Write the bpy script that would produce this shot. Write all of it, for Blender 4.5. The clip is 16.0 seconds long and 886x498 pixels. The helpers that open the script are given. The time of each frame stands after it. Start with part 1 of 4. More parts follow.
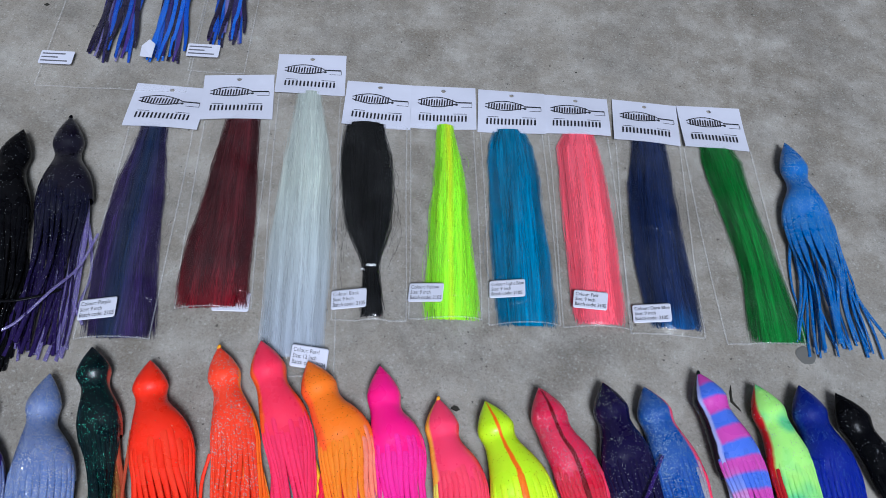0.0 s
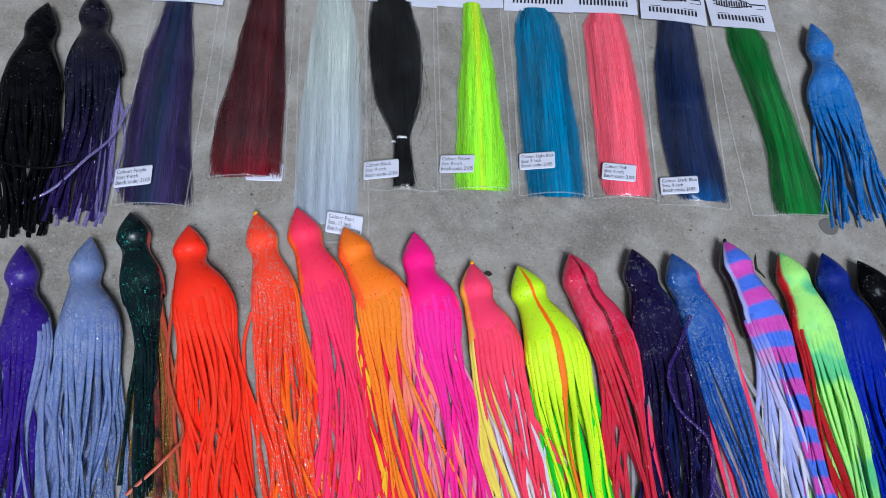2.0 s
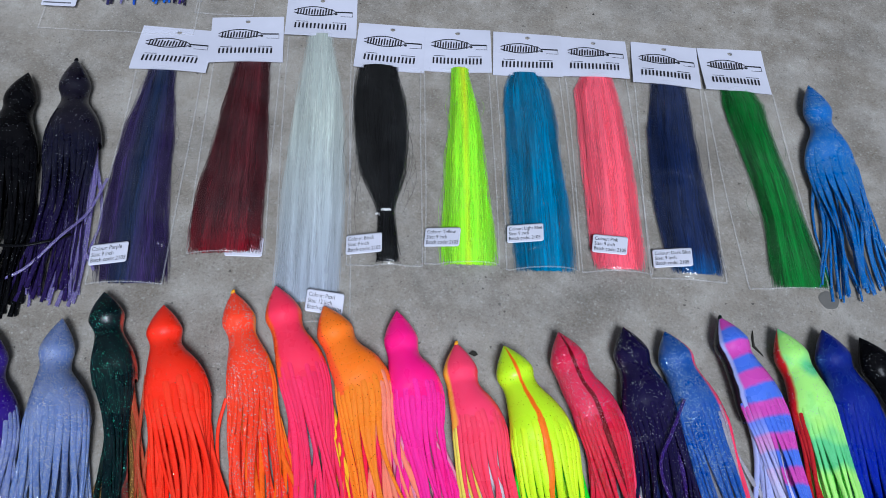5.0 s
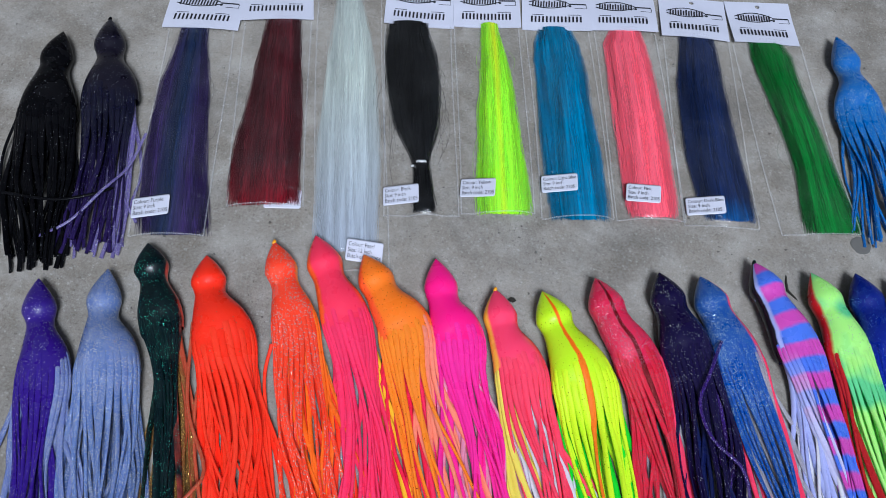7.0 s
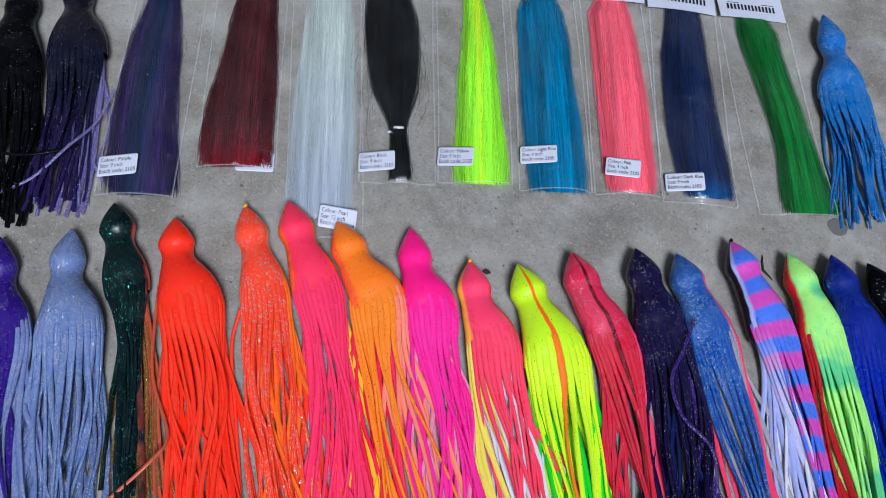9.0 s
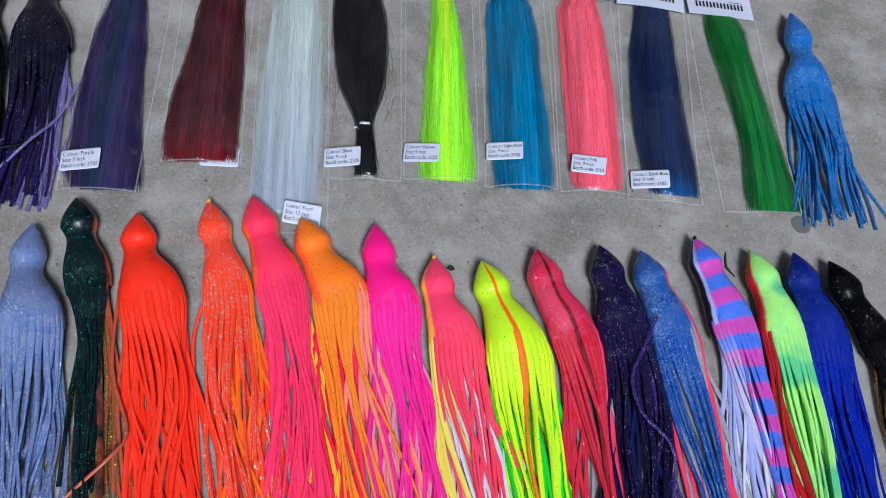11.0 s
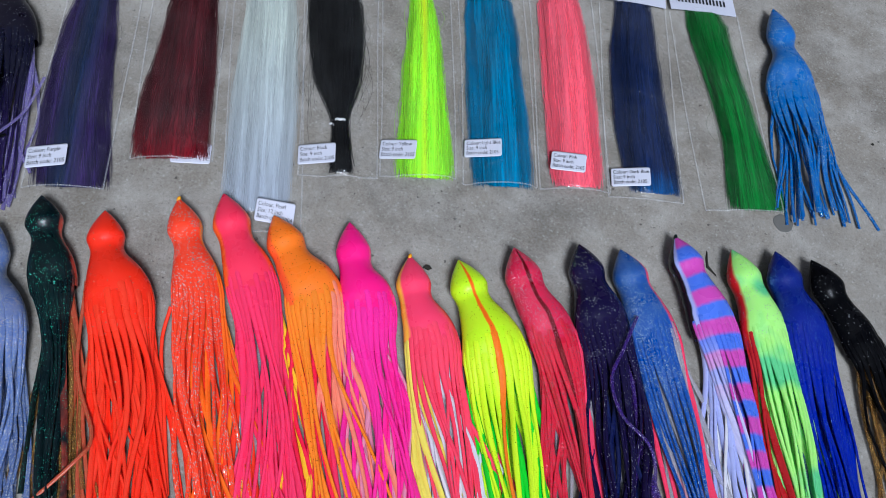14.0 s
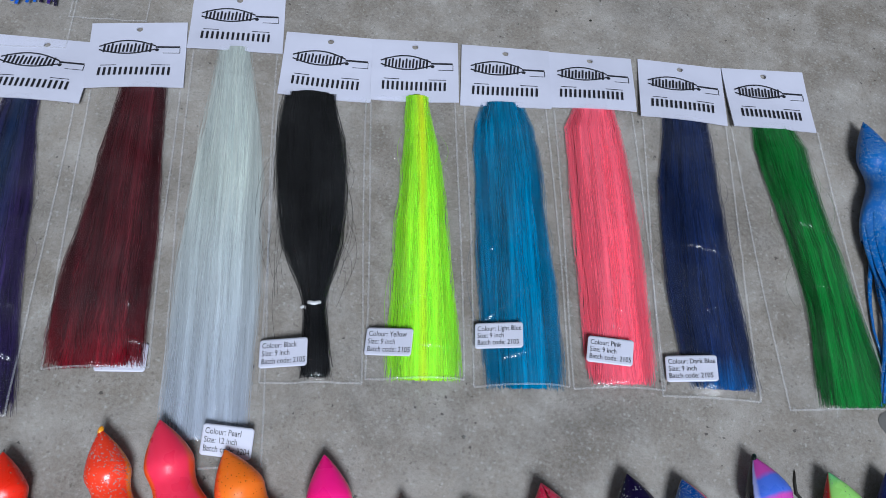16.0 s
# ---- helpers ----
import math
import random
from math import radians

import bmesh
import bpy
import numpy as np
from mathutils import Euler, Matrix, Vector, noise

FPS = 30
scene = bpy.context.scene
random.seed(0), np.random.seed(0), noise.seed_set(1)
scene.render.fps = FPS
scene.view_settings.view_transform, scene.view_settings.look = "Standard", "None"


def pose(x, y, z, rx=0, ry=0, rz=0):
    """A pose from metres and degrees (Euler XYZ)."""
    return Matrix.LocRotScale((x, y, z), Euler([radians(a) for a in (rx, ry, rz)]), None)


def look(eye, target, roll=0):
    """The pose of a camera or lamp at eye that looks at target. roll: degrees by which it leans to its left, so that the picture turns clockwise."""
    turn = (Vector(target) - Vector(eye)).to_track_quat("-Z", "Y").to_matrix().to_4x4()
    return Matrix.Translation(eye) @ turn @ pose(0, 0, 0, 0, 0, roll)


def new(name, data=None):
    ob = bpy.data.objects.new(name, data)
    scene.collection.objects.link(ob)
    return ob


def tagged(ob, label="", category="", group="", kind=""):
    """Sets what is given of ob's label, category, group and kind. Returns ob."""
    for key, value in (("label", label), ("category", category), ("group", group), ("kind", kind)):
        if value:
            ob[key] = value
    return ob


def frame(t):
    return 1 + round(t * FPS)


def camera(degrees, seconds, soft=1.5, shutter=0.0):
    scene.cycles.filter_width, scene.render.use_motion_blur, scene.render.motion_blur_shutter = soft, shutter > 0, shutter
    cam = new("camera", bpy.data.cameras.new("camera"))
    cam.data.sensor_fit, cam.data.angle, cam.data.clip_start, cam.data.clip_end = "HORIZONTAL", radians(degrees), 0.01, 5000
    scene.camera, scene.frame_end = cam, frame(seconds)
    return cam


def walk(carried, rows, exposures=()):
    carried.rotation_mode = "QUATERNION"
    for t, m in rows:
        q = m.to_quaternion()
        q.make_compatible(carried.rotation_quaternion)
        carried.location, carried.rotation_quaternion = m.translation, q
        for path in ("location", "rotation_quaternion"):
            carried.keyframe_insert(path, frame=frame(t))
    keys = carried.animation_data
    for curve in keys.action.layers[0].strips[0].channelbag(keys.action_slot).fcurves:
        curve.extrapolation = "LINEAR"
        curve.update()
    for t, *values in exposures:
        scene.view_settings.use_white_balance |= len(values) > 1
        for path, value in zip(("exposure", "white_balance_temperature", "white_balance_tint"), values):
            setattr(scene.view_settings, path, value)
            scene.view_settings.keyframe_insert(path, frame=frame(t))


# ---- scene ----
cam = camera(56.0, 16.0, soft=0.8)
PATH = [
    (0, (0.081, -0.384, 0.667), (-0.071, 0.702, -1.005), 6.4),
    (0.5, (0.054, -0.401, 0.668), (-0.103, 0.694, -0.998), 6.2),
    (1, (0.039, -0.413, 0.659), (-0.11, 0.653, -1.026), 6.3),
    (1.5, (0.043, -0.428, 0.65), (-0.064, 0.525, -1.105), 7.5),
    (2, (0.06, -0.445, 0.644), (-0.037, 0.514, -1.108), 8.4),
    (2.5, (0.081, -0.444, 0.637), (0.012, 0.499, -1.125), 11.8),
    (3, (0.117, -0.421, 0.638), (0.048, 0.5, -1.136), 11.9),
    (3.5, (0.117, -0.407, 0.646), (0.053, 0.519, -1.126), 11.7),
    (4, (0.106, -0.385, 0.648), (0.018, 0.593, -1.095), 10.0),
    (6.3, (0.047, -0.411, 0.641), (-0.116, 0.606, -1.074), 4.4),
    (6.5, (0.049, -0.414, 0.641), (-0.105, 0.584, -1.085), 4.7),
    (7, (0.05, -0.429, 0.637), (-0.087, 0.547, -1.104), 5.6),
    (7.5, (0.049, -0.434, 0.633), (-0.068, 0.542, -1.11), 7.1),
    (8, (0.054, -0.431, 0.633), (-0.053, 0.52, -1.122), 8.0),
    (8.5, (0.054, -0.43, 0.631), (-0.038, 0.509, -1.133), 9.0),
    (9, (0.051, -0.421, 0.627), (-0.015, 0.501, -1.147), 10.7),
    (9.5, (0.067, -0.418, 0.628), (0.003, 0.499, -1.148), 11.2),
    (9.7, (0.072, -0.416, 0.632), (0.015, 0.498, -1.146), 11.6),
    (12, (0.064, -0.412, 0.626), (0.045, 0.502, -1.153), 13.4),
    (12.5, (0.063, -0.41, 0.622), (0.05, 0.505, -1.157), 13.8),
    (13, (0.067, -0.411, 0.624), (0.049, 0.508, -1.153), 13.6),
    (13.5, (0.077, -0.409, 0.625), (0.063, 0.506, -1.154), 13.9),
    (14, (0.077, -0.405, 0.619), (0.076, 0.512, -1.158), 14.5),
    (14.5, (0.096, -0.38, 0.61), (0.085, 0.542, -1.165), 13.9),
    (15, (0.105, -0.317, 0.59), (0.08, 0.602, -1.186), 13.1),
    (15.5, (0.093, -0.244, 0.567), (0.071, 0.658, -1.217), 12.6),
    (16, (0.052, -0.194, 0.541), (0.001, 0.697, -1.249), 10.7),
]
walk(cam, [(t, look(eye, target, roll)) for t, eye, target, roll in PATH],
     exposures=[(0.0, 0.30, 5340, 9), (14.2, 0.30, 5340, 9), (15.3, 0.24, 5390, 9), (16.0, 0.24, 5390, 9)])

# ---- world and sun ----
world = bpy.data.worlds.new("overcast_sky")
scene.world = world
world.use_nodes = True
wn = world.node_tree.nodes
wl = world.node_tree.links
wn.clear()
sky = wn.new("ShaderNodeTexSky")
sky.sky_type = "NISHITA"
sky.sun_disc = False
sky.sun_elevation = radians(53)
sky.sun_rotation = radians(158)
sky.dust_density = 4.0
hsv = wn.new("ShaderNodeHueSaturation")
hsv.inputs["Saturation"].default_value = 0.45
bg = wn.new("ShaderNodeBackground")
bg.inputs["Strength"].default_value = 0.03
wout = wn.new("ShaderNodeOutputWorld")
wl.new(sky.outputs[0], hsv.inputs["Color"])
wl.new(hsv.outputs[0], bg.inputs["Color"])
wl.new(bg.outputs[0], wout.inputs[0])
sun = new("sun", bpy.data.lights.new("sun", "SUN"))
sun.data.energy = 2.75
sun.data.angle = radians(18)
sun.data.color = (1.0, 0.97, 0.93)
sun.matrix_world = look((0.42, -1.05, 1.5), (0, 0, 0))


# ---- materials ----
class Net:
    """A node material with short-hand links."""

    def __init__(self, name):
        self.mat = bpy.data.materials.new(name)
        self.mat.use_nodes = True
        self.tree = self.mat.node_tree
        self.tree.nodes.clear()
        self.out = self.add("ShaderNodeOutputMaterial")

    def add(self, kind, **props):
        node = self.tree.nodes.new(kind)
        for key, value in props.items():
            setattr(node, key, value)
        return node

    def put(self, socket, value):
        if isinstance(value, bpy.types.NodeSocket):
            self.tree.links.new(value, socket)
        elif isinstance(value, (tuple, list)) and len(value) == 3 and socket.type == "RGBA":
            socket.default_value = (*value, 1)
        else:
            socket.default_value = value

    def math(self, op, a, b=0.0, c=0.0):
        node = self.add("ShaderNodeMath", operation=op)
        for socket, value in zip(node.inputs, (a, b, c)):
            self.put(socket, value)
        return node.outputs[0]

    def mix(self, fac, a, b, mode="MIX"):
        node = self.add("ShaderNodeMix", data_type="RGBA", blend_type=mode)
        self.put(node.inputs["Factor"], fac)
        self.put(node.inputs[6], a)
        self.put(node.inputs[7], b)
        return node.outputs[2]

    def noise(self, vector, scale, detail=4.0, rough=0.6):
        node = self.add("ShaderNodeTexNoise")
        self.put(node.inputs["Vector"], vector)
        self.put(node.inputs["Scale"], scale)
        self.put(node.inputs["Detail"], detail)
        self.put(node.inputs["Roughness"], rough)
        return node.outputs[0]

    def ramp(self, value, lo, hi, a=0.0, b=1.0):
        node = self.add("ShaderNodeMapRange")
        for socket, v in zip(node.inputs, (value, lo, hi, a, b)):
            self.put(socket, v)
        return node.outputs[0]

    def place(self):
        return self.add("ShaderNodeNewGeometry").outputs["Position"]

    def bump(self, height, strength, distance, normal=None):
        node = self.add("ShaderNodeBump")
        self.put(node.inputs["Strength"], strength)
        self.put(node.inputs["Distance"], distance)
        self.put(node.inputs["Height"], height)
        if normal is not None:
            self.put(node.inputs["Normal"], normal)
        return node.outputs[0]

    def surface(self, color, rough, normal=None, metal=0.0, **more):
        node = self.add("ShaderNodeBsdfPrincipled")
        self.put(node.inputs["Base Color"], color)
        self.put(node.inputs["Roughness"], rough)
        self.put(node.inputs["Metallic"], metal)
        if normal is not None:
            self.put(node.inputs["Normal"], normal)
        for key, value in more.items():
            self.put(node.inputs[key.replace("_", " ")], value)
        return node.outputs[0]

    def blend(self, fac, a, b):
        node = self.add("ShaderNodeMixShader")
        self.put(node.inputs[0], fac)
        self.put(node.inputs[1], a)
        self.put(node.inputs[2], b)
        return node.outputs[0]

    def done(self, shader):
        self.tree.links.new(shader, self.out.inputs[0])
        return self.mat


def concrete():
    n = Net("concrete")
    p = n.place()
    big = n.noise(p, 3.5, 5, 0.6)
    mid = n.noise(p, 22, 6, 0.65)
    fine = n.noise(p, 420, 3, 0.7)
    grain = n.noise(p, 1500, 2, 0.7)
    col = n.mix(n.ramp(big, 0.38, 0.62), (0.172, 0.144, 0.108), (0.300, 0.267, 0.222))
    col = n.mix(n.ramp(mid, 0.42, 0.68, 0.0, 0.85), col, (0.42, 0.395, 0.355))
    col = n.mix(n.ramp(n.noise(p, 9, 5, 0.7), 0.45, 0.70, 0.0, 0.75), col, (0.108, 0.092, 0.072))
    col = n.mix(n.ramp(fine, 0.35, 0.7, 0.0, 0.5), col, n.mix(0.6, col, (0.52, 0.505, 0.48)))
    col = n.mix(n.ramp(grain, 0.33, 0.55, 0.45, 0.0), col, (0.075, 0.066, 0.055))
    pits = n.add("ShaderNodeTexVoronoi", distance="EUCLIDEAN")
    n.put(pits.inputs["Vector"], p)
    n.put(pits.inputs["Scale"], 170.0)
    n.put(pits.inputs["Randomness"], 1.0)
    sep = n.add("ShaderNodeSeparateColor")
    n.put(sep.inputs[0], pits.outputs["Color"])
    rare = n.math("GREATER_THAN", sep.outputs[0], 0.80)
    size = n.math("MULTIPLY_ADD", n.math("POWER", sep.outputs[1], 3.0), 0.18, 0.045)
    hole = n.math("MULTIPLY", rare, n.math("LESS_THAN", pits.outputs["Distance"], size))
    col = n.mix(n.math("MULTIPLY", hole, 0.75), col, (0.035, 0.03, 0.026))
    specks = n.add("ShaderNodeTexVoronoi")
    warp = n.add("ShaderNodeVectorMath", operation="MULTIPLY_ADD")
    wobble = n.add("ShaderNodeTexNoise")
    n.put(wobble.inputs["Vector"], p)
    n.put(wobble.inputs["Scale"], 700.0)
    n.put(warp.inputs[0], wobble.outputs["Color"])
    warp.inputs[1].default_value = (0.003, 0.003, 0.003)
    n.put(warp.inputs[2], p)
    n.put(specks.inputs["Vector"], warp.outputs[0])
    n.put(pits.inputs["Vector"], warp.outputs[0])
    n.put(specks.inputs["Scale"], 420.0)
    tone = n.add("ShaderNodeSeparateColor")
    n.put(tone.inputs[0], specks.outputs["Color"])
    dot = n.math("LESS_THAN", specks.outputs["Distance"], 0.42)
    col = n.mix(n.math("MULTIPLY", dot, n.ramp(tone.outputs[0], 0.70, 1.0, 0.0, 0.42)), col, (0.07, 0.06, 0.05))
    col = n.mix(n.math("MULTIPLY", dot, n.ramp(tone.outputs[1], 0.72, 1.0, 0.0, 0.34)), col, (0.52, 0.53, 0.50))
    height = n.math("ADD", n.math("MULTIPLY", fine, 0.5), n.math("MULTIPLY", mid, 1.5))
    height = n.math("SUBTRACT", height, hole)
    smear = n.noise(p, 75, 4, 0.7)
    col = n.mix(n.ramp(smear, 0.5, 0.75, 0.0, 0.3), col, (0.17, 0.158, 0.138))
    col = n.mix(n.ramp(smear, 0.28, 0.45, 0.3, 0.0), col, (0.41, 0.385, 0.345))
    return n.done(n.surface(col, n.ramp(mid, 0.3, 0.7, 0.62, 0.85), n.bump(height, 0.5, 0.0008)))


def skin(name, main, left=None, right=None, line=None, bands=None, blotch=None, glitter=None, clear=0.0, rough=0.31, fade=None, gloss=0.55, soak=0.22):
    """Soft moulded vinyl. left and right: (colour, where its edge runs across, -1 to 1); line: (colour, centre, half width);
    bands: (colour, length of a repeat); blotch: colour; glitter: (share of cells, colour, size); fade: (colour, from, to) along."""
    n = Net(name)
    p = n.place()
    uv = n.add("ShaderNodeUVMap")
    sep = n.add("ShaderNodeSeparateXYZ")
    n.put(sep.inputs[0], uv.outputs[0])
    u = n.math("MULTIPLY_ADD", sep.outputs[0], 2.0, -1.0)
    v = sep.outputs[1]
    wob = n.math("MULTIPLY_ADD", n.noise(p, 60, 2), 0.16, -0.08)
    u = n.math("ADD", u, wob)
    soft = n.noise(p, 45, 3)
    rnd = n.add("ShaderNodeObjectInfo").outputs["Random"]
    col = n.mix(n.ramp(soft, 0.3, 0.7, 0.0, 0.35), main, tuple(min(1.0, c * 1.18 + 0.01) for c in main))
    if blotch:
        col = n.mix(n.ramp(n.noise(p, 34, 1), 0.48, 0.64, 0.0, 0.7), col, blotch)
    if bands:
        wave = n.math("SINE", n.math("MULTIPLY", n.math("ADD", v, n.math("MULTIPLY", wob, 0.03)), 6.2832 / bands[1]))
        col = n.mix(n.ramp(wave, -0.35, 0.35), col, bands[0])
    if fade:
        col = n.mix(n.ramp(v, fade[1], fade[2]), col, fade[0])
    if left:
        col = n.mix(n.ramp(u, left[1] - 0.06, left[1] + 0.06, 1.0, 0.0), col, left[0])
    if right:
        col = n.mix(n.ramp(u, right[1] - 0.06, right[1] + 0.06), col, right[0])
    if line:
        off = n.math("ABSOLUTE", n.math("SUBTRACT", u, line[1]))
        col = n.mix(n.ramp(off, line[2] * 0.75, line[2] * 1.25, 1.0, 0.0), col, line[0])
    col = n.mix(n.ramp(rnd, 0.0, 1.0, 0.0, 0.34), col, n.mix(1.0, col, (0.62, 0.62, 0.62), "MULTIPLY"))
    bump = n.bump(n.noise(p, 260, 2), 0.18, 0.0008)
    shade = n.surface(col, n.ramp(soft, 0.3, 0.7, rough - 0.09, rough + 0.06), bump, Specular_IOR_Level=gloss,
                      Subsurface_Weight=soak, Subsurface_Scale=0.0035, Subsurface_Radius=(1.0, 0.8, 0.8))
    if clear:
        shade = n.blend(clear, shade, n.add("ShaderNodeBsdfTransparent").outputs[0])
    if glitter:
        cells = n.add("ShaderNodeTexVoronoi")
        n.put(cells.inputs["Vector"], p)
        n.put(cells.inputs["Scale"], glitter[2] * 1.05)
        pick = n.add("ShaderNodeSeparateColor")
        n.put(pick.inputs[0], cells.outputs["Color"])
        crowd = n.ramp(n.noise(p, 75, 2), 0.38, 0.62, 1.0 - min(0.7, glitter[0] * 1.1), 1.0 - min(0.88, glitter[0] * 3.4))
        here = n.math("GREATER_THAN", pick.outputs[0], crowd)
        here = n.math("MULTIPLY", here, n.math("LESS_THAN", cells.outputs["Distance"], 0.46))
        tilt = n.add("ShaderNodeVectorMath", operation="MULTIPLY_ADD")
        n.put(tilt.inputs[0], cells.outputs["Color"])
        tilt.inputs[1].default_value = (1.5, 1.5, 1.5)
        tilt.inputs[2].default_value = (-0.75, -0.75, -0.75)
        addn = n.add("ShaderNodeVectorMath", operation="ADD")
        n.put(addn.inputs[0], n.add("ShaderNodeNewGeometry").outputs["Normal"])
        n.put(addn.inputs[1], tilt.outputs[0])
        nrm = n.add("ShaderNodeVectorMath", operation="NORMALIZE")
        n.put(nrm.inputs[0], addn.outputs[0])
        here = n.math("MULTIPLY", here, n.ramp(pick.outputs[1], 0.2, 0.6, 0.15, 1.0))
        flake = n.surface(glitter[1], 0.17, nrm.outputs[0], 0.55)
        shade = n.blend(here, shade, flake)
    return n.done(shade)


def hair(name, dark, light, clear=0.0, rough=0.34, shift=None, glow=0.16, depth=0.42, ends=None, middle=None, sheen=0.3):
    """Fine synthetic fibre. ends: (colour, from, to) down the hank; middle: (colour, centre, half width) across it."""
    n = Net(name)
    g = n.add("ShaderNodeNewGeometry")
    col = n.mix(n.ramp(g.outputs["Random Per Island"], 0.0, 1.0, 0.15, 0.85), dark, light)
    streak = n.noise(g.outputs["Position"], 120, 3)
    col = n.mix(n.ramp(streak, 0.45, 0.7, 0.0, 0.35), col, shift or light)
    lie = n.add("ShaderNodeTexCoord")
    here = n.add("ShaderNodeSeparateXYZ")
    n.put(here.inputs[0], lie.outputs["Object"])
    lanes = n.add("ShaderNodeMapping")
    n.put(lanes.inputs["Vector"], lie.outputs["Object"])
    lanes.inputs["Scale"].default_value = (1.0, 0.03, 0.3)
    lock = n.noise(lanes.outputs[0], 420, 3, 0.6)
    broad = n.noise(lanes.outputs[0], 110, 2, 0.5)
    if middle:
        off = n.math("ABSOLUTE", n.math("SUBTRACT", here.outputs[0], middle[1]))
        off = n.math("ADD", off, n.math("MULTIPLY_ADD", broad, 0.016, -0.008))
        col = n.mix(n.ramp(off, 0.0, middle[2], 0.9, 0.0), col, middle[0])
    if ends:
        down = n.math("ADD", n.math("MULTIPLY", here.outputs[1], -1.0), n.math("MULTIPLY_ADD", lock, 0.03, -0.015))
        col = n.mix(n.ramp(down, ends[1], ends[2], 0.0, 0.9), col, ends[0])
    value = n.math("MULTIPLY", n.ramp(lock, 0.3, 0.7, 1.0 - depth, 1.0 + 0.6 * depth), n.ramp(broad, 0.3, 0.7, 1.0 - 0.8 * depth, 1.0 + 0.5 * depth))
    scaled = n.add("ShaderNodeVectorMath", operation="SCALE")
    n.put(scaled.inputs[0], col)
    n.put(scaled.inputs["Scale"], value)
    col = scaled.outputs[0]
    shade = n.surface(col, rough, n.bump(n.noise(g.outputs["Position"], 700, 2), 0.15, 0.0004), Specular_IOR_Level=sheen)
    through_light = n.add("ShaderNodeBsdfTranslucent")
    n.put(through_light.inputs[0], col)
    shade = n.blend(glow, shade, through_light.outputs[0])
    if clear:
        shade = n.blend(clear, shade, n.add("ShaderNodeBsdfTransparent").outputs[0])
    return n.done(shade)


WISPS = {}


def hank_hair(name, *colours, **more):
    """The fibre of a hank, and with it a thinner, half clear one for the wisps at its edge."""
    mat = hair(name, *colours, **more)
    more["clear"] = 0.35 + 0.65 * more.get("clear", 0.3)
    WISPS[mat.name] = hair(name + "_wisps", *colours, **more)
    return mat


def film():
    """Thin clear packaging film: mostly clear, glossy at a slant, a little milky."""
    n = Net("clear_film")
    p = n.place()
    fres = n.add("ShaderNodeFresnel")
    n.put(fres.inputs[0], 1.45)
    bump = n.bump(n.noise(p, 60, 4, 0.65), 0.6, 0.004)
    n.put(fres.inputs["Normal"], bump)
    haze = n.ramp(n.noise(p, 26, 3), 0.35, 0.7, 0.004, 0.022)
    gloss = n.add("ShaderNodeBsdfGlossy")
    n.put(gloss.inputs["Roughness"], 0.11)
    n.put(gloss.inputs["Normal"], bump)
    body = n.blend(haze, n.add("ShaderNodeBsdfTransparent").outputs[0], n.surface((0.8, 0.82, 0.84), 0.4, bump))
    return n.done(n.blend(n.math("MULTIPLY", fres.outputs[0], 0.6), body, gloss.outputs[0]))


def seam_mat():
    n = Net("film_seam")
    body = n.blend(0.89, n.surface((0.78, 0.79, 0.8), 0.25), n.add("ShaderNodeBsdfTransparent").outputs[0])
    return n.done(body)


def paper(name, color, rough=0.55):
    n = Net(name)
    p = n.place()
    c = n.mix(n.ramp(n.noise(p, 30, 3), 0.3, 0.7), color, tuple(v * 0.93 for v in color))
    return n.done(n.surface(c, rough, n.bump(n.noise(p, 40, 2), 0.3, 0.002)))


M_CONCRETE = concrete()
M_FILM, M_SEAM = film(), seam_mat()
M_CARD = paper("white_card", (0.61, 0.615, 0.71), 0.4)
M_STICKER = paper("white_sticker", (0.64, 0.645, 0.74), 0.45)
M_INK = paper("black_ink", (0.015, 0.015, 0.02), 0.5)
M_GREYINK = paper("grey_ink", (0.12, 0.12, 0.14), 0.5)
M_STAIN = paper("dark_stain", (0.13, 0.125, 0.115), 0.7)
M_LEAF = paper("dry_dark_leaf", (0.02, 0.018, 0.012), 0.7)
M_TIE = paper("white_tie", (0.75, 0.75, 0.75), 0.5)


# ---- building helpers ----
def part(name, bm, material, parent=None, label="", smooth=True):
    mesh = bpy.data.meshes.new(name)
    bm.normal_update()
    for f in bm.faces:
        f.smooth = smooth
    bm.to_mesh(mesh)
    bm.free()
    mesh.materials.append(material)
    ob = new(name, mesh)
    if parent is not None:
        ob.parent = parent
    if label:
        ob["label"] = label
    return ob


def smooth(points, steps):
    """A Catmull-Rom line through the points, evenly spaced by length; rows of any width."""
    p = np.array(points, float)
    p = np.vstack([2 * p[0] - p[1], p, 2 * p[-1] - p[-2]])
    t = np.linspace(0, 1, 24, endpoint=False)[:, None]
    rows = []
    for a, b, c, d in zip(p, p[1:], p[2:], p[3:]):
        rows.append(0.5 * (2 * b + (c - a) * t + (2 * a - 5 * b + 4 * c - d) * t**2 + (3 * b - a - 3 * c + d) * t**3))
    rows = np.vstack(rows + [p[-2:-1]])
    s = np.r_[0, np.cumsum(np.linalg.norm(np.diff(rows[:, :2], axis=0), axis=1))]
    at = np.linspace(0, s[-1], steps)
    return np.stack([np.interp(at, s, col) for col in rows.T], 1), at


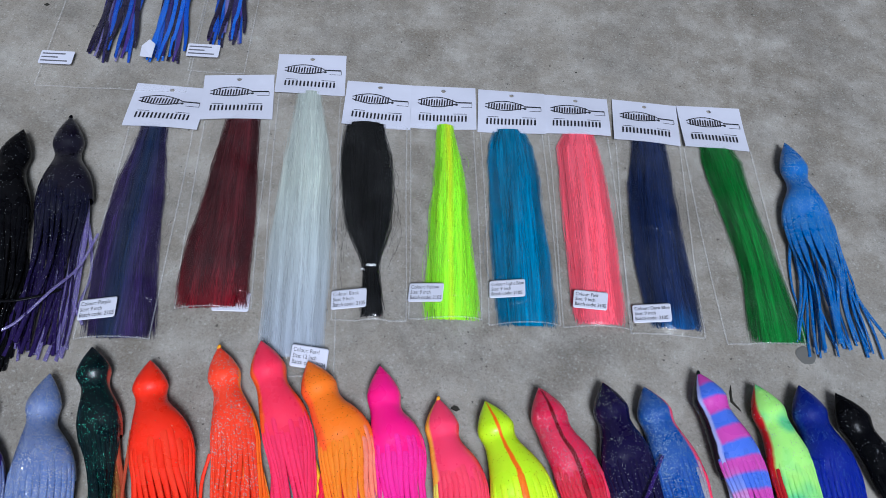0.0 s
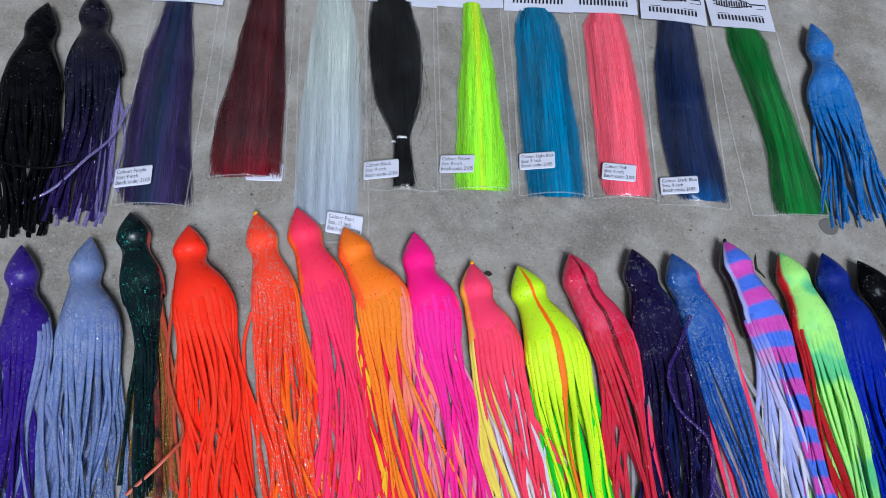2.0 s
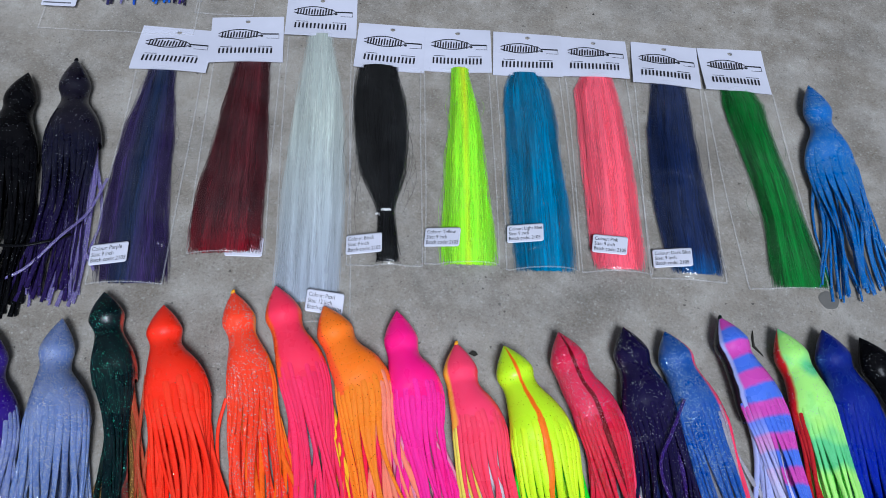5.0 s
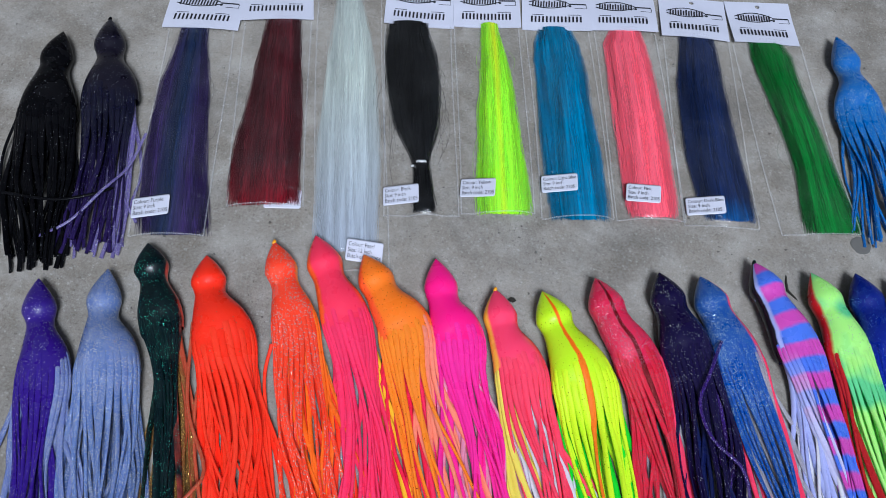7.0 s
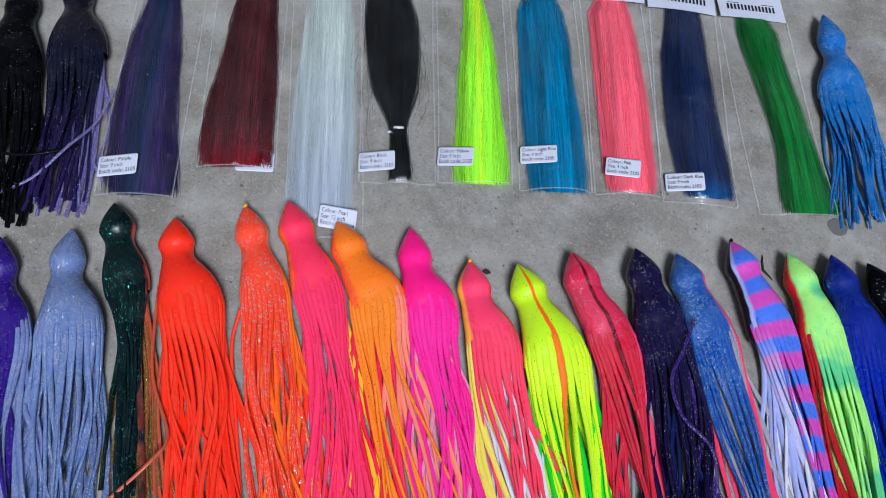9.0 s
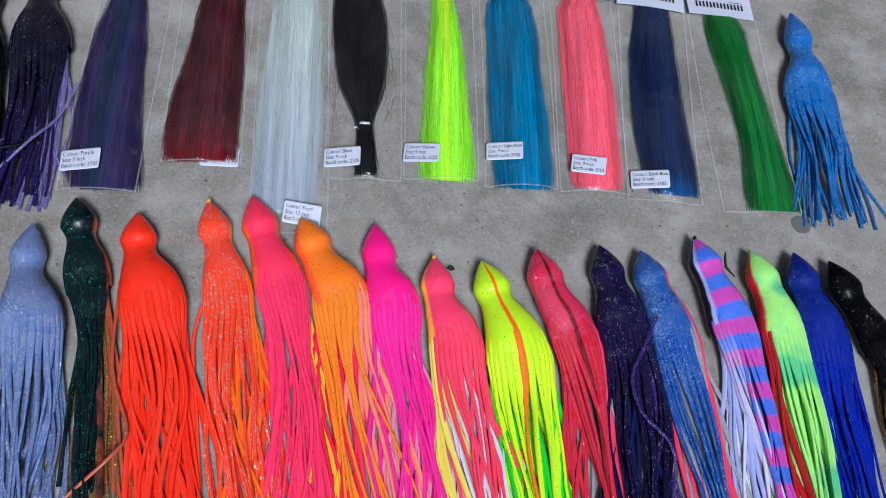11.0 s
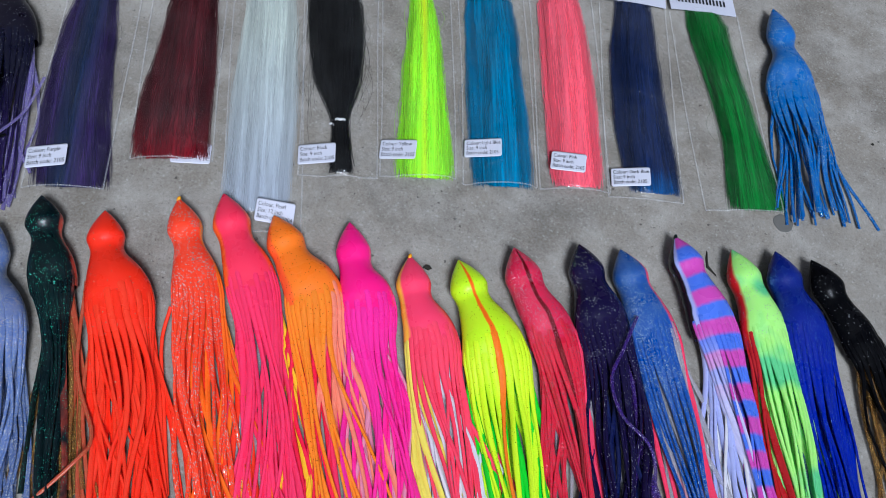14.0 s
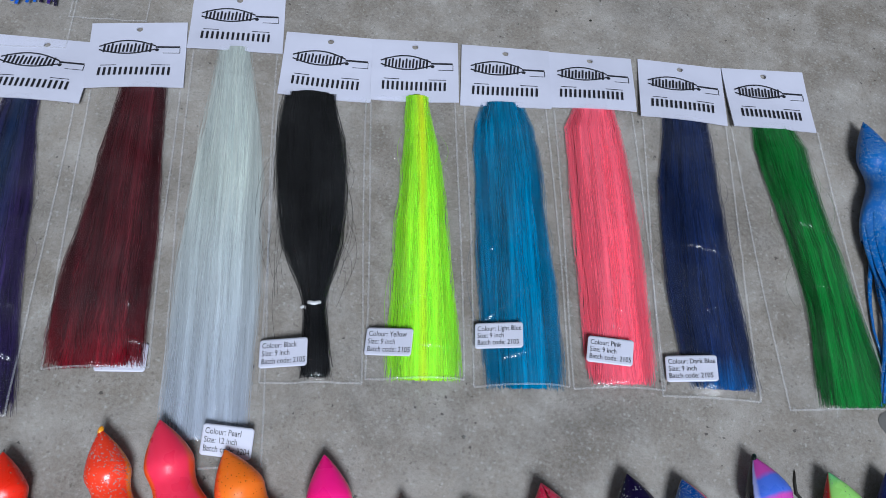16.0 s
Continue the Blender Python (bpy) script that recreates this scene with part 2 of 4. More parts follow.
def ribbon(bm, uvl, pts, widths, thick, us, vs, tilts=None):
    """A soft flat strip with rounded edges along pts; us and vs give its place across and along the skin."""
    pts = np.asarray(pts)
    tan = np.gradient(pts, axis=0)
    tan /= np.linalg.norm(tan, axis=1)[:, None] + 1e-9
    side = np.stack([-tan[:, 1], tan[:, 0], np.zeros(len(pts))], 1)
    side /= np.linalg.norm(side, axis=1)[:, None] + 1e-9
    up = np.cross(tan, side)
    up *= np.sign(up[:, 2:3] + 1e-9)
    if tilts is not None:
        c, s = np.cos(tilts)[:, None], np.sin(tilts)[:, None]
        side, up = c * side + s * up, c * up - s * side
    shape = ((-1, 0), (-0.82, 0.34), (-0.42, 0.52), (0, 0.58), (0.42, 0.52), (0.82, 0.34), (1, 0), (0.7, -0.45), (-0.7, -0.45))
    thick = np.broadcast_to(thick, len(pts))
    rings = []
    for k in range(len(pts)):
        rings.append([bm.verts.new(pts[k] + side[k] * a * widths[k] / 2 + up[k] * b * thick[k]) for a, b in shape])
    n = len(shape)
    for k in range(len(pts) - 1):
        for j in range(n):
            f = bm.faces.new((rings[k][j], rings[k][(j + 1) % n], rings[k + 1][(j + 1) % n], rings[k + 1][j]))
            for loop, q in zip(f.loops, (k, k, k + 1, k + 1)):
                loop[uvl].uv = (0.5 + 0.5 * us[q], vs[q])
    bm.faces.new([bm.verts.new(v.co) for v in rings[0][::-1]])
    bm.faces.new([bm.verts.new(v.co) for v in rings[-1]])


def strand_object(pts, widths, thick, us, vs, mat, parent, name="strand", tilts=None):
    bm = bmesh.new()
    uvl = bm.loops.layers.uv.new("UVMap")
    ribbon(bm, uvl, pts, widths, thick, us, vs, tilts)
    return part(name, bm, mat, parent)


def skirt(label, spine, half, mat, strands, under, inner, seed, tip=None, top_count=13, strand_width=0.0058, loose=(), flat=0.5,
          slit=0.011, wander=1.0, spread=1.15, reach=1.22, sweep=0.0, gather=0.36):
    """A moulded squid skirt lying on the floor. spine: tip, neck, body, middle and end, in metres; half: half widths of the bulb,
    neck, body, middle and end. strands, under, inner: lists of (from, to, material) across the skirt for its three layers."""
    rnd = random.Random(seed)
    tip_xy = Vector((*spine[0], 0))
    thing = new("squid_skirt")
    thing.location = tip_xy
    tagged(thing, label, "fishing lure skirt", "squid skirts on the floor")
    far = Vector(spine[4]) + (Vector(spine[4]) - Vector(spine[3])) * (reach - 1.0)
    spine = [*spine[:4], tuple(far)]
    line, at = smooth(spine, 90)
    total = at[-1]
    sp = np.array(spine)
    knots = [at[np.argmin(np.linalg.norm(line - q, axis=1))] for q in sp]
    s_neck, s_body, s_mid = knots[1], knots[2], knots[3]
    tan = np.gradient(line, axis=0)
    tan /= np.linalg.norm(tan, axis=1)[:, None]

    def spot(s):
        x, y = np.interp(s, at, line[:, 0]), np.interp(s, at, line[:, 1])
        tx, ty = np.interp(s, at, tan[:, 0]), np.interp(s, at, tan[:, 1])
        return np.array([x, y]) - np.array(tip_xy[:2]), np.array([-ty, tx])

    s_bulb = s_neck * 0.66
    half = [half[0], half[1] * 0.95, *half[2:]]
    key_s = [s_bulb, s_neck * 0.98, s_body, s_mid, total]
    wide, wide_at = smooth([(a, b) for a, b in zip(key_s, half)], 60)

    def width(s):
        if s < s_bulb:
            k = s / s_bulb
            return half[0] * (1 - (1 - k) ** 1.6) + 0.0004
        return float(np.interp(s, wide[:, 0], wide[:, 1]))

    def tall(s):
        """Height of the skirt's back over the floor."""
        w = width(s)
        high = 2 * w * np.interp(s, (0, s_neck, s_body, s_mid, total), (0.80, 0.80, flat, 0.0, 0.0))
        if s > s_body:
            high = np.interp(s, (s_body, s_mid, total), (2 * width(s_body) * flat, 0.0135, 0.007))
        return high

    # head and body, one hollow shell
    end = s_body + slit
    bm = bmesh.new()
    uvl = bm.loops.layers.uv.new("UVMap")
    around, rings = 28, []
    stations = np.r_[np.linspace(0, 1, 14) ** 1.5 * s_bulb, np.linspace(s_bulb, end, 22)[1:]]
    for s in stations:
        c, side = spot(s)
        w, hgt = width(s), tall(s)
        axis = hgt / 2 if s > s_bulb else tall(s_bulb) / 2 * (1.12 - 0.12 * s / s_bulb)
        row = []
        for j in range(around):
            a = 2 * math.pi * j / around
            dent = 1 + 0.02 * math.sin(3 * a + seed) * min(1, s / s_bulb) * max(0.0, 1 - s / s_body)
            lat, z = -math.cos(a) * w * dent, axis + math.sin(a) * hgt / 2
            if s > s_neck:
                ease = min(1, (s - s_neck) / (s_body - s_neck))
                z += 0.0003 * ease * (1 - ease) * math.sin(7 * a + seed)
            v = bm.verts.new((c[0] + side[0] * lat, c[1] + side[1] * lat, max(z, 0.0004)))
            row.append(v)
        rings.append(row)
    for k in range(len(rings) - 1):
        for j in range(around):
            i = (j + 1) % around
            f = bm.faces.new((rings[k][j], rings[k + 1][j], rings[k + 1][i], rings[k][i]))
            for loop, (q, m) in zip(f.loops, ((k, j), (k + 1, j), (k + 1, i), (k, i))):
                loop[uvl].uv = (0.5 - 0.5 * math.cos(2 * math.pi * m / around), stations[q])
    bm.faces.new(rings[0])
    part("head", bm, mat, thing)
    if tip:
        bm = bmesh.new()
        c, side = spot(0.0008)
        bmesh.ops.create_icosphere(bm, subdivisions=2, radius=0.0022)
        for v in bm.verts:
            v.co = Vector((v.co.x * 0.8, v.co.y * 1.4, v.co.z + tall(s_bulb) * 0.56)) + Vector((c[0], c[1], 0))
        part("tip", bm, tip, thing)

    # strands
    rim = end
    rim_w, rim_h = width(rim), tall(rim)
    rim_arc = math.pi * math.sqrt((rim_w**2 + (rim_h / 2) ** 2) / 2)

    sways = [[(rnd.uniform(0, 6.28), rnd.uniform(0.8, 2.4), rnd.uniform(0, 6.28), rnd.uniform(0.35, 1.0)) for _ in range(4)] for _ in range(3)]

    def sway(layer, u, g):
        """How far the strands at u lean aside at g along: neighbours run together, in bunches."""
        k = sum(math.sin(a + b * u * 1.5) * math.sin(c * 0.2 + 5.2 * w * g) for a, b, c, w in sways[layer])
        return 0.0040 * wander * k * min(1.0, max(0.0, g - 0.04) * 2.2)

    def lay(theta, layer, mat_s, length, count):
        """One strand: it comes out from under the body's rim at the angle theta, and falls to its place in the layer."""
        u0 = -math.cos(theta)
        s0 = rim - (rnd.uniform(0.012, 0.030) if layer == 0 else 0.006)
        s1 = total * length
        steps = 22
        ss = s0 + (s1 - s0) * np.linspace(0, 1, steps) ** 1.15
        phase, waves, amp = rnd.uniform(0, 6.28), rnd.uniform(0.35, 0.85), rnd.choice((0.002, 0.005, 0.010, 0.015)) * wander
        drift, nudge = rnd.gauss(0, 0.008) * wander, rnd.uniform(-0.16, 0.16)
        lift, frac = rnd.uniform(-0.003, 0.005), (1.0, 0.55, 0.2)[layer]
        inset = (0.0007, 0.004, 0.007)[layer]
        narrow = rnd.uniform(0.02, 0.07)
        pts, ws, tilts, deep = [], [], [], []
        w1 = strand_width * rnd.uniform(0.85, 1.15) * (1.0 if layer == 0 else 0.74)
        w0 = w1
        if layer == 0:
            w0 = math.hypot(rim_w * math.sin(theta), rim_h / 2 * math.cos(theta)) * radians(164) / count * 1.03
            w1 = min(w1, w0 * rnd.uniform(0.52, 0.80)) if w0 > 0.0035 else w1
        hold = rnd.uniform(0.0, 0.03)
        for s in ss:
            c, side = spot(min(s, total))
            g = max(0.0, (s - rim) / (total - rim))
            w, base = width(min(s, total)), tall(min(s, total))
            u = u0 + nudge * min(1, max(0, g - 0.09) * 3)
            lat = u * max(0.002, w - inset * (1 - min(1, g * 2))) * (1 + (spread - 1) * g * (layer > 0))
            deep.append(0.0017 * min(1.0, max(0.02, (s - s0) / 0.016)) if layer == 0 else 0.0017)
            if layer == 0:
                inset = 0.38 * deep[-1] - 0.00012 + 0.0014 * max(0.0, 1 - (s - s0) / 0.012)
                lat = u * (w - inset)
            lat += max(0.0, g - 0.05) ** 0.8 * (amp * math.sin(phase + 6.28 * waves * g) - amp * math.sin(phase) + drift * g)
            lat *= 1 - (gather if layer == 0 else 0.1) * min(1.0, g * 1.5)
            lat += sway(layer, u0, g)
            lat += sweep * (1.0 if layer == 0 else -0.8) * g**1.2
            on_skin = base / 2 + (base / 2 - inset) * math.sin(theta)
            arch = math.sqrt(max(0.0, 1 - u0 * u0 * 0.97))
            fallen = base * (0.25 + 0.75 * arch) * frac + 0.0006 + lift * g * (1 if layer == 0 else 0.3)
            k = min(1.0, max(0.0, s - rim) / 0.05)
            k = k * k * (3 - 2 * k)
            pts.append((c[0] + side[0] * lat, c[1] + side[1] * lat, max(on_skin * (1 - k) + fallen * k, 0.0010)))
            ws.append(w1 + (w0 - w1) * min(1.0, max(0.0, 1 - max(0.0, s - rim - hold) / narrow)) ** 0.8)
            lean = math.atan2(rim_h / 2 * math.cos(theta), rim_w * math.sin(theta))
            tilts.append(lean * (1 - k) + 0.75 * k * math.sin(phase + 5 * g))
        ws = np.array(ws) * np.interp(np.linspace(0, 1, steps), (0, 0.5, 1), (1.0, 1.0, 0.85))
        strand_object(pts, ws, deep, [u0] * steps, ss, mat_s, thing, tilts=np.array(tilts))

    for layer, (groups, count) in enumerate(((strands, top_count), (under, top_count + 2), (inner, top_count + 1))):
        for k in range(count):
            theta = radians(8 + 164 * (k + 0.5) / count)
            u0 = -math.cos(theta)
            fit_mats = [m for lo, hi, m in groups if lo <= u0 <= hi]
            if fit_mats:
                lay(theta, layer, fit_mats[k % len(fit_mats)], rnd.uniform(0.93, 1.0), count)
    for mat_s, path in loose:
        line_l, at_l = smooth([(x - tip_xy.x, y - tip_xy.y, z) for x, y, z in path], 26)
        strand_object(line_l, [strand_width * 0.5] * 26, 0.0016, [0.0] * 26, at_l, mat_s, thing)
    return thing


# ---- ground ----
bm = bmesh.new()
bmesh.ops.create_grid(bm, x_segments=8, y_segments=8, size=150)
ground = part("ground", bm, M_CONCRETE, smooth=False)
tagged(ground, "worn grey concrete slab with fine pits and stains", "concrete floor", kind="structure")


# ---- added shelter, out of view, to block light: roof and two walls, open towards the camera and one side ----
def slab(name, x0, x1, y0, y1, z0, z1, mat, label, category):
    bm = bmesh.new()
    bmesh.ops.create_cube(bm, size=1)
    for v in bm.verts:
        v.co = ((x0 + x1) / 2 + v.co.x * (x1 - x0), (y0 + y1) / 2 + v.co.y * (y1 - y0), (z0 + z1) / 2 + v.co.z * (z1 - z0))
    return tagged(part(name, bm, mat, smooth=False), label, category, kind="structure")


M_UNSEEN_WALL = paper("unseen_wall", (0.22, 0.21, 0.195), 0.8)
M_UNSEEN_ROOF = paper("unseen_roof", (0.09, 0.08, 0.07), 0.8)
# both walls are additions out of view that hold back sky light
slab("unseen_wall_north", -1.05, 2.0, 4.0, 4.2, 0, 2.6, M_UNSEEN_WALL, "plain unseen wall, added behind the slab to block light", "wall")
slab("unseen_wall_west", -1.05, -0.85, -2.4, 4.0, 0, 2.6, M_UNSEEN_WALL, "plain unseen wall, added beside the slab to shade its left", "wall")
# added roof, never in view: keeps film and black vinyl from mirroring sky
slab("ceiling", -1.05, 2.0, 1.3, 4.2, 2.6, 2.75, M_UNSEEN_ROOF, "dark unseen roof, added to keep reflections dark", "ceiling")


# ---- hair packs ----
def rounded(w, h, r, n=4):
    """Corner points of a rounded rectangle round the origin."""
    pts = []
    for cx, cy, a0 in ((w / 2 - r, h / 2 - r, 0), (-w / 2 + r, h / 2 - r, 90), (-w / 2 + r, -h / 2 + r, 180), (w / 2 - r, -h / 2 + r, 270)):
        for k in range(n + 1):
            a = radians(a0 + 90 * k / n)
            pts.append((cx + r * math.cos(a), cy + r * math.sin(a)))
    return pts


def bar(bm, x, y, w, h, z, lean=0.0, thick=0.0002):
    """A flat printed bar, x and y its lower left corner."""
    low = [bm.verts.new((a, b, z)) for a, b in ((x, y), (x + w, y), (x + w + lean, y + h), (x + lean, y + h))]
    high = [bm.verts.new((v.co.x, v.co.y, z + thick)) for v in low]
    bm.faces.new(high)
    for k in range(4):
        bm.faces.new((low[k], low[(k + 1) % 4], high[(k + 1) % 4], high[k]))


def arc_bar(bm, points, w, z):
    pts = np.array(points)
    tan = np.gradient(pts, axis=0)
    tan /= np.linalg.norm(tan, axis=1)[:, None]
    rows = []
    for p, t in zip(pts, tan):
        rows.append([bm.verts.new((p[0] - t[1] * q, p[1] + t[0] * q, z)) for q in (-w / 2, w / 2)])
    for a, b in zip(rows, rows[1:]):
        bm.faces.new((a[0], b[0], b[1], a[1]))


def text_mesh(words, size):
    curve = bpy.data.curves.new("text", "FONT")
    curve.body = words
    curve.size = size
    curve.space_line = 1.0
    curve.resolution_u = 3
    holder = bpy.data.objects.new("text", curve)
    scene.collection.objects.link(holder)
    bpy.context.view_layer.update()
    mesh = bpy.data.meshes.new_from_object(holder.evaluated_get(bpy.context.evaluated_depsgraph_get()))
    bpy.data.objects.remove(holder)
    bpy.data.curves.remove(curve)
    return mesh


def pack(label, base, turn, card_turn, card_w, card_h, length, width, bundle, mat, seed, sticker=None, high=0.008, fibres=2300,
         tie=None, strays=7, frayed=0.0, core=0.60, fibre_width=0.0007):
    """A clear sleeve with a folded white header card and a hank of fibre in it. bundle: (across, down, half width) along the hank."""
    rnd = random.Random(seed)
    thing = new("lure_hair_pack")
    thing.matrix_world = pose(base[0], base[1], 0, 0, 0, turn)
    tagged(thing, label, "lure hair pack", "lure hair packs in a row")
    line, _ = smooth(bundle, 40)
    downs = line[:, 1]

    def centre(y):
        sway = 0.0004 * math.sin(48 * y + seed) + 0.0003 * math.sin(131 * y + 2 * seed)
        return float(np.interp(y, downs, line[:, 0])) + sway, float(np.interp(y, downs, line[:, 2])) * (0.85 + 0.016 * math.sin(55 * y + 3 * seed))

    def hump(y):
        return high * float(np.interp(y, (0.0, 0.02, length * 0.5, bundle[-1][1], bundle[-1][1] + 0.01), (0.5, 0.85, 1.0, 0.6, 0.0)))

    creases = [(rnd.uniform(-0.4, 0.4) * width, rnd.uniform(0.03, 0.97) * length, rnd.uniform(0, 3.14), rnd.uniform(0.006, 0.022)) for _ in range(15)]

    def crease(x, y):
        h = 0.0
        for cx, cy, a, run in creases:
            along, across = (x - cx) * math.cos(a) + (y - cy) * math.sin(a), (y - cy) * math.cos(a) - (x - cx) * math.sin(a)
            if abs(across) < 0.005 and abs(along) < 2 * run:
                h += 0.0020 * math.exp(-((across / 0.0015) ** 2) - (along / run) ** 2)
        return h

    def swell(x, y):
        c, hw = centre(y)
        k = (x - c) / (hw * 1.15 + 0.006)
        return hump(y) * max(0.0, 1 - k * k) ** 0.7 if abs(k) < 1 else 0.0

    def cover(x, y):
        """Height of the film over the floor at a place in the pack."""
        return 0.0016 + 1.25 * swell(x, y) + 0.0009 * (1 + math.sin(70 * x + 31 * y + seed)) * (0.4 if abs(x) > width * 0.46 else 1) + crease(x, y)

    # the hank: a core and many loose fibres
    bm = bmesh.new()
    rings = []
    for k, y in enumerate(np.linspace(bundle[0][1] - 0.006, bundle[-1][1] - 0.008, 26)):
        c, hw = centre(y)
        row = []
        for j in range(16):
            a = 2 * math.pi * j / 16
            r = core * (1 + 0.05 * math.sin(5 * a + y * 90))
            row.append(bm.verts.new((c - math.cos(a) * hw * r, -y, 0.0008 + max(0.0, 0.5 * hump(y) * (1 + core * math.sin(a)) - 0.0006))))
        rings.append(row)
    for a, b in zip(rings, rings[1:]):
        for j in range(16):
            bm.faces.new((a[j], b[j], b[(j + 1) % 16], a[(j + 1) % 16]))
    bm.faces.new(rings[0]), bm.faces.new(rings[-1][::-1])
    part("hank", bm, mat, thing)
    verts, faces, kinds = [], [], []

    def fibre(points, w, wisp=1):
        pts = np.array(points)
        start = len(verts)
        for p in pts:
            verts.extend(((p[0] - w / 2, p[1], p[2]), (p[0], p[1], p[2] + w * 0.28), (p[0] + w / 2, p[1], p[2])))
        for k in range(len(pts) - 1):
            o = start + 3 * k
            faces.append((o, o + 1, o + 4, o + 3))
            faces.append((o + 1, o + 2, o + 5, o + 4))
            kinds.extend((wisp, wisp))

    for _ in range(fibres):
        lift = rnd.random() ** 0.5
        fringe = rnd.random() < 0.42
        u = max(-1.3, min(1.3, rnd.gauss(0, 0.7))) if fringe else max(-1.05, min(1.05, rnd.gauss(0, 0.5)))
        y0 = bundle[0][1] - 0.004
        y1 = bundle[-1][1] + (rnd.uniform(-0.022, 0.003) if fringe else rnd.uniform(-0.009, 0.002))
        ph, amp, out = rnd.uniform(0, 6.28), rnd.uniform(0, 0.0042 if fringe else 0.0026), rnd.gauss(0, 0.24 if fringe else 0.05)
        pts = []
        for g in np.linspace(0, 1, 11):
            y = y0 + (y1 - y0) * g
            c, hw = centre(y)
            uu = max(-1.22, min(1.22, u + out * g + frayed * g**6 * rnd.uniform(-0.25, 0.25)))
            arch = math.sqrt(max(0.0, 1 - min(1, abs(uu)) ** 2))
            z = 0.0008 + hump(y) * (0.5 + 0.5 * arch * (0.76 + 0.24 * lift)) + 0.0011 * arch * math.sin(8 * uu + 25 * y + seed) * math.sin(3.1 * g)
            if abs(uu) > 0.97:
                z = 0.0012 + 0.3 * hump(y)
            pts.append((c + uu * hw + amp * math.sin(ph + 9 * g), -y, z + frayed * g**8 * rnd.uniform(0, 0.003)))
        fibre(pts, fibre_width * (0.5 if fringe else rnd.uniform(0.7, 1.25)), int(fringe or abs(u) > 0.75))
    for _ in range(strays):
        sgn = rnd.choice((-1, 1, 1))
        ya = rnd.uniform(0.01, bundle[-1][1] * 0.55)
        run, out = rnd.uniform(0.03, 0.11), rnd.uniform(0.004, 0.02)
        c, hw = centre(ya)
        pts = []
        for g in np.linspace(0, 1, 11):
            y = ya + run * g
            pts.append((c + sgn * (hw * 0.85 + out * math.sin(2.6 * g)), -y, 0.002 + 0.002 * math.sin(3 * g)))
        fibre(pts, 0.00030)
    mesh = bpy.data.meshes.new("loose_hair")
    mesh.from_pydata(verts, [], faces)
    mesh.materials.append(mat)
    mesh.materials.append(WISPS[mat.name])
    mesh.polygons.foreach_set("material_index", kinds)
    fib = new("loose_hair", mesh)
    fib.parent = thing
    tagged(fib, kind="stuff")
    if tie:
        bm = bmesh.new()
        uvl = bm.loops.layers.uv.new("UVMap")
        c, hw = centre(tie)
        loop = [(c + hw * 1.3 * math.cos(a), -tie + 0.001 * math.sin(3 * a), 0.0055 + 0.0062 * math.sin(a)) for a in np.linspace(-0.4, 3.5, 14)]
        ribbon(bm, uvl, loop, [0.0028] * 14, 0.0014, [0] * 14, [0] * 14)
        ends = [(c - hw - 0.006 + 0.0012 * k, -tie - 0.0015 + 0.0012 * math.sin(k), 0.004) for k in range(9)]
        ribbon(bm, uvl, ends, [0.0022] * 9, 0.0012, [0] * 9, [0] * 9)
        part("tie", bm, M_TIE, thing, "knotted white tie")

    # the sleeve
    bm = bmesh.new()
    nx, ny = 56, 150
    grid = []
    for j in range(ny + 1):
        y = -0.004 + (length + 0.004) * j / ny
        edge = 0.0012 * math.sin(17 * y + seed)
        grid.append([bm.verts.new((x := width * (i / nx - 0.5) + edge, -y, cover(x, y))) for i in range(nx + 1)])
    for a, b in zip(grid, grid[1:]):
        for i in range(nx):
            bm.faces.new((a[i], b[i], b[i + 1], a[i + 1]))
    sleeve = part("sleeve", bm, M_FILM, thing, "clear plastic sleeve")
    sleeve.visible_shadow = False
    for name, pts in (("seam", [(-width / 2, -y, cover(-width / 2, y) + 0.0003) for y in np.linspace(0, length, 30)]),
                      ("seam", [(width / 2, -y, cover(width / 2, y) + 0.0003) for y in np.linspace(0, length, 30)]),
                      ("seam", [(x, -length, cover(x, length) + 0.0003) for x in np.linspace(-width / 2, width / 2, 30)])):
        bm = bmesh.new()
        uvl = bm.loops.layers.uv.new("UVMap")
        ribbon(bm, uvl, [(p[0] + 0.0012 * math.sin(-17 * p[1] + seed), p[1], p[2]) for p in pts], [0.0015] * 30, 0.0004, [0] * 30, [0] * 30)
        part(name, bm, M_SEAM, sleeve)

    # the header card, folded over the sleeve's mouth
    lean = card_turn - turn
    card = new("header_card")
    bm = bmesh.new()
    z = 0.0045
    outer = [bm.verts.new((a, b, 0)) for a, b in ((-card_w / 2, 0), (card_w / 2, 0), (card_w / 2, card_h), (-card_w / 2, card_h))]
    hole = [bm.verts.new((0.0026 * math.cos(a), card_h - 0.0065 + 0.0026 * math.sin(a), 0)) for a in np.linspace(0, 2 * math.pi, 14, endpoint=False)]
    edges = [bm.edges.new((v, w)) for ring in (outer, hole) for v, w in zip(ring, ring[1:] + ring[:1])]
    bmesh.ops.triangle_fill(bm, edges=edges, use_beauty=True)
    bmesh.ops.subdivide_edges(bm, edges=[e for e in bm.edges if e.calc_length() > 0.02], cuts=5, use_grid_fill=True)
    bmesh.ops.triangulate(bm, faces=bm.faces)
    ext = bmesh.ops.extrude_face_region(bm, geom=bm.faces[:])
    for g in ext["geom"]:
        if isinstance(g, bmesh.types.BMVert):
            g.co.z -= 0.0012
    bmesh.ops.recalc_face_normals(bm, faces=bm.faces)

    def sag(x, y):
        return z + 0.0022 * math.sin(38 * x + seed) * (1 - y / card_h) + 0.0008 * math.sin(60 * y + seed) - 0.002 * y / card_h

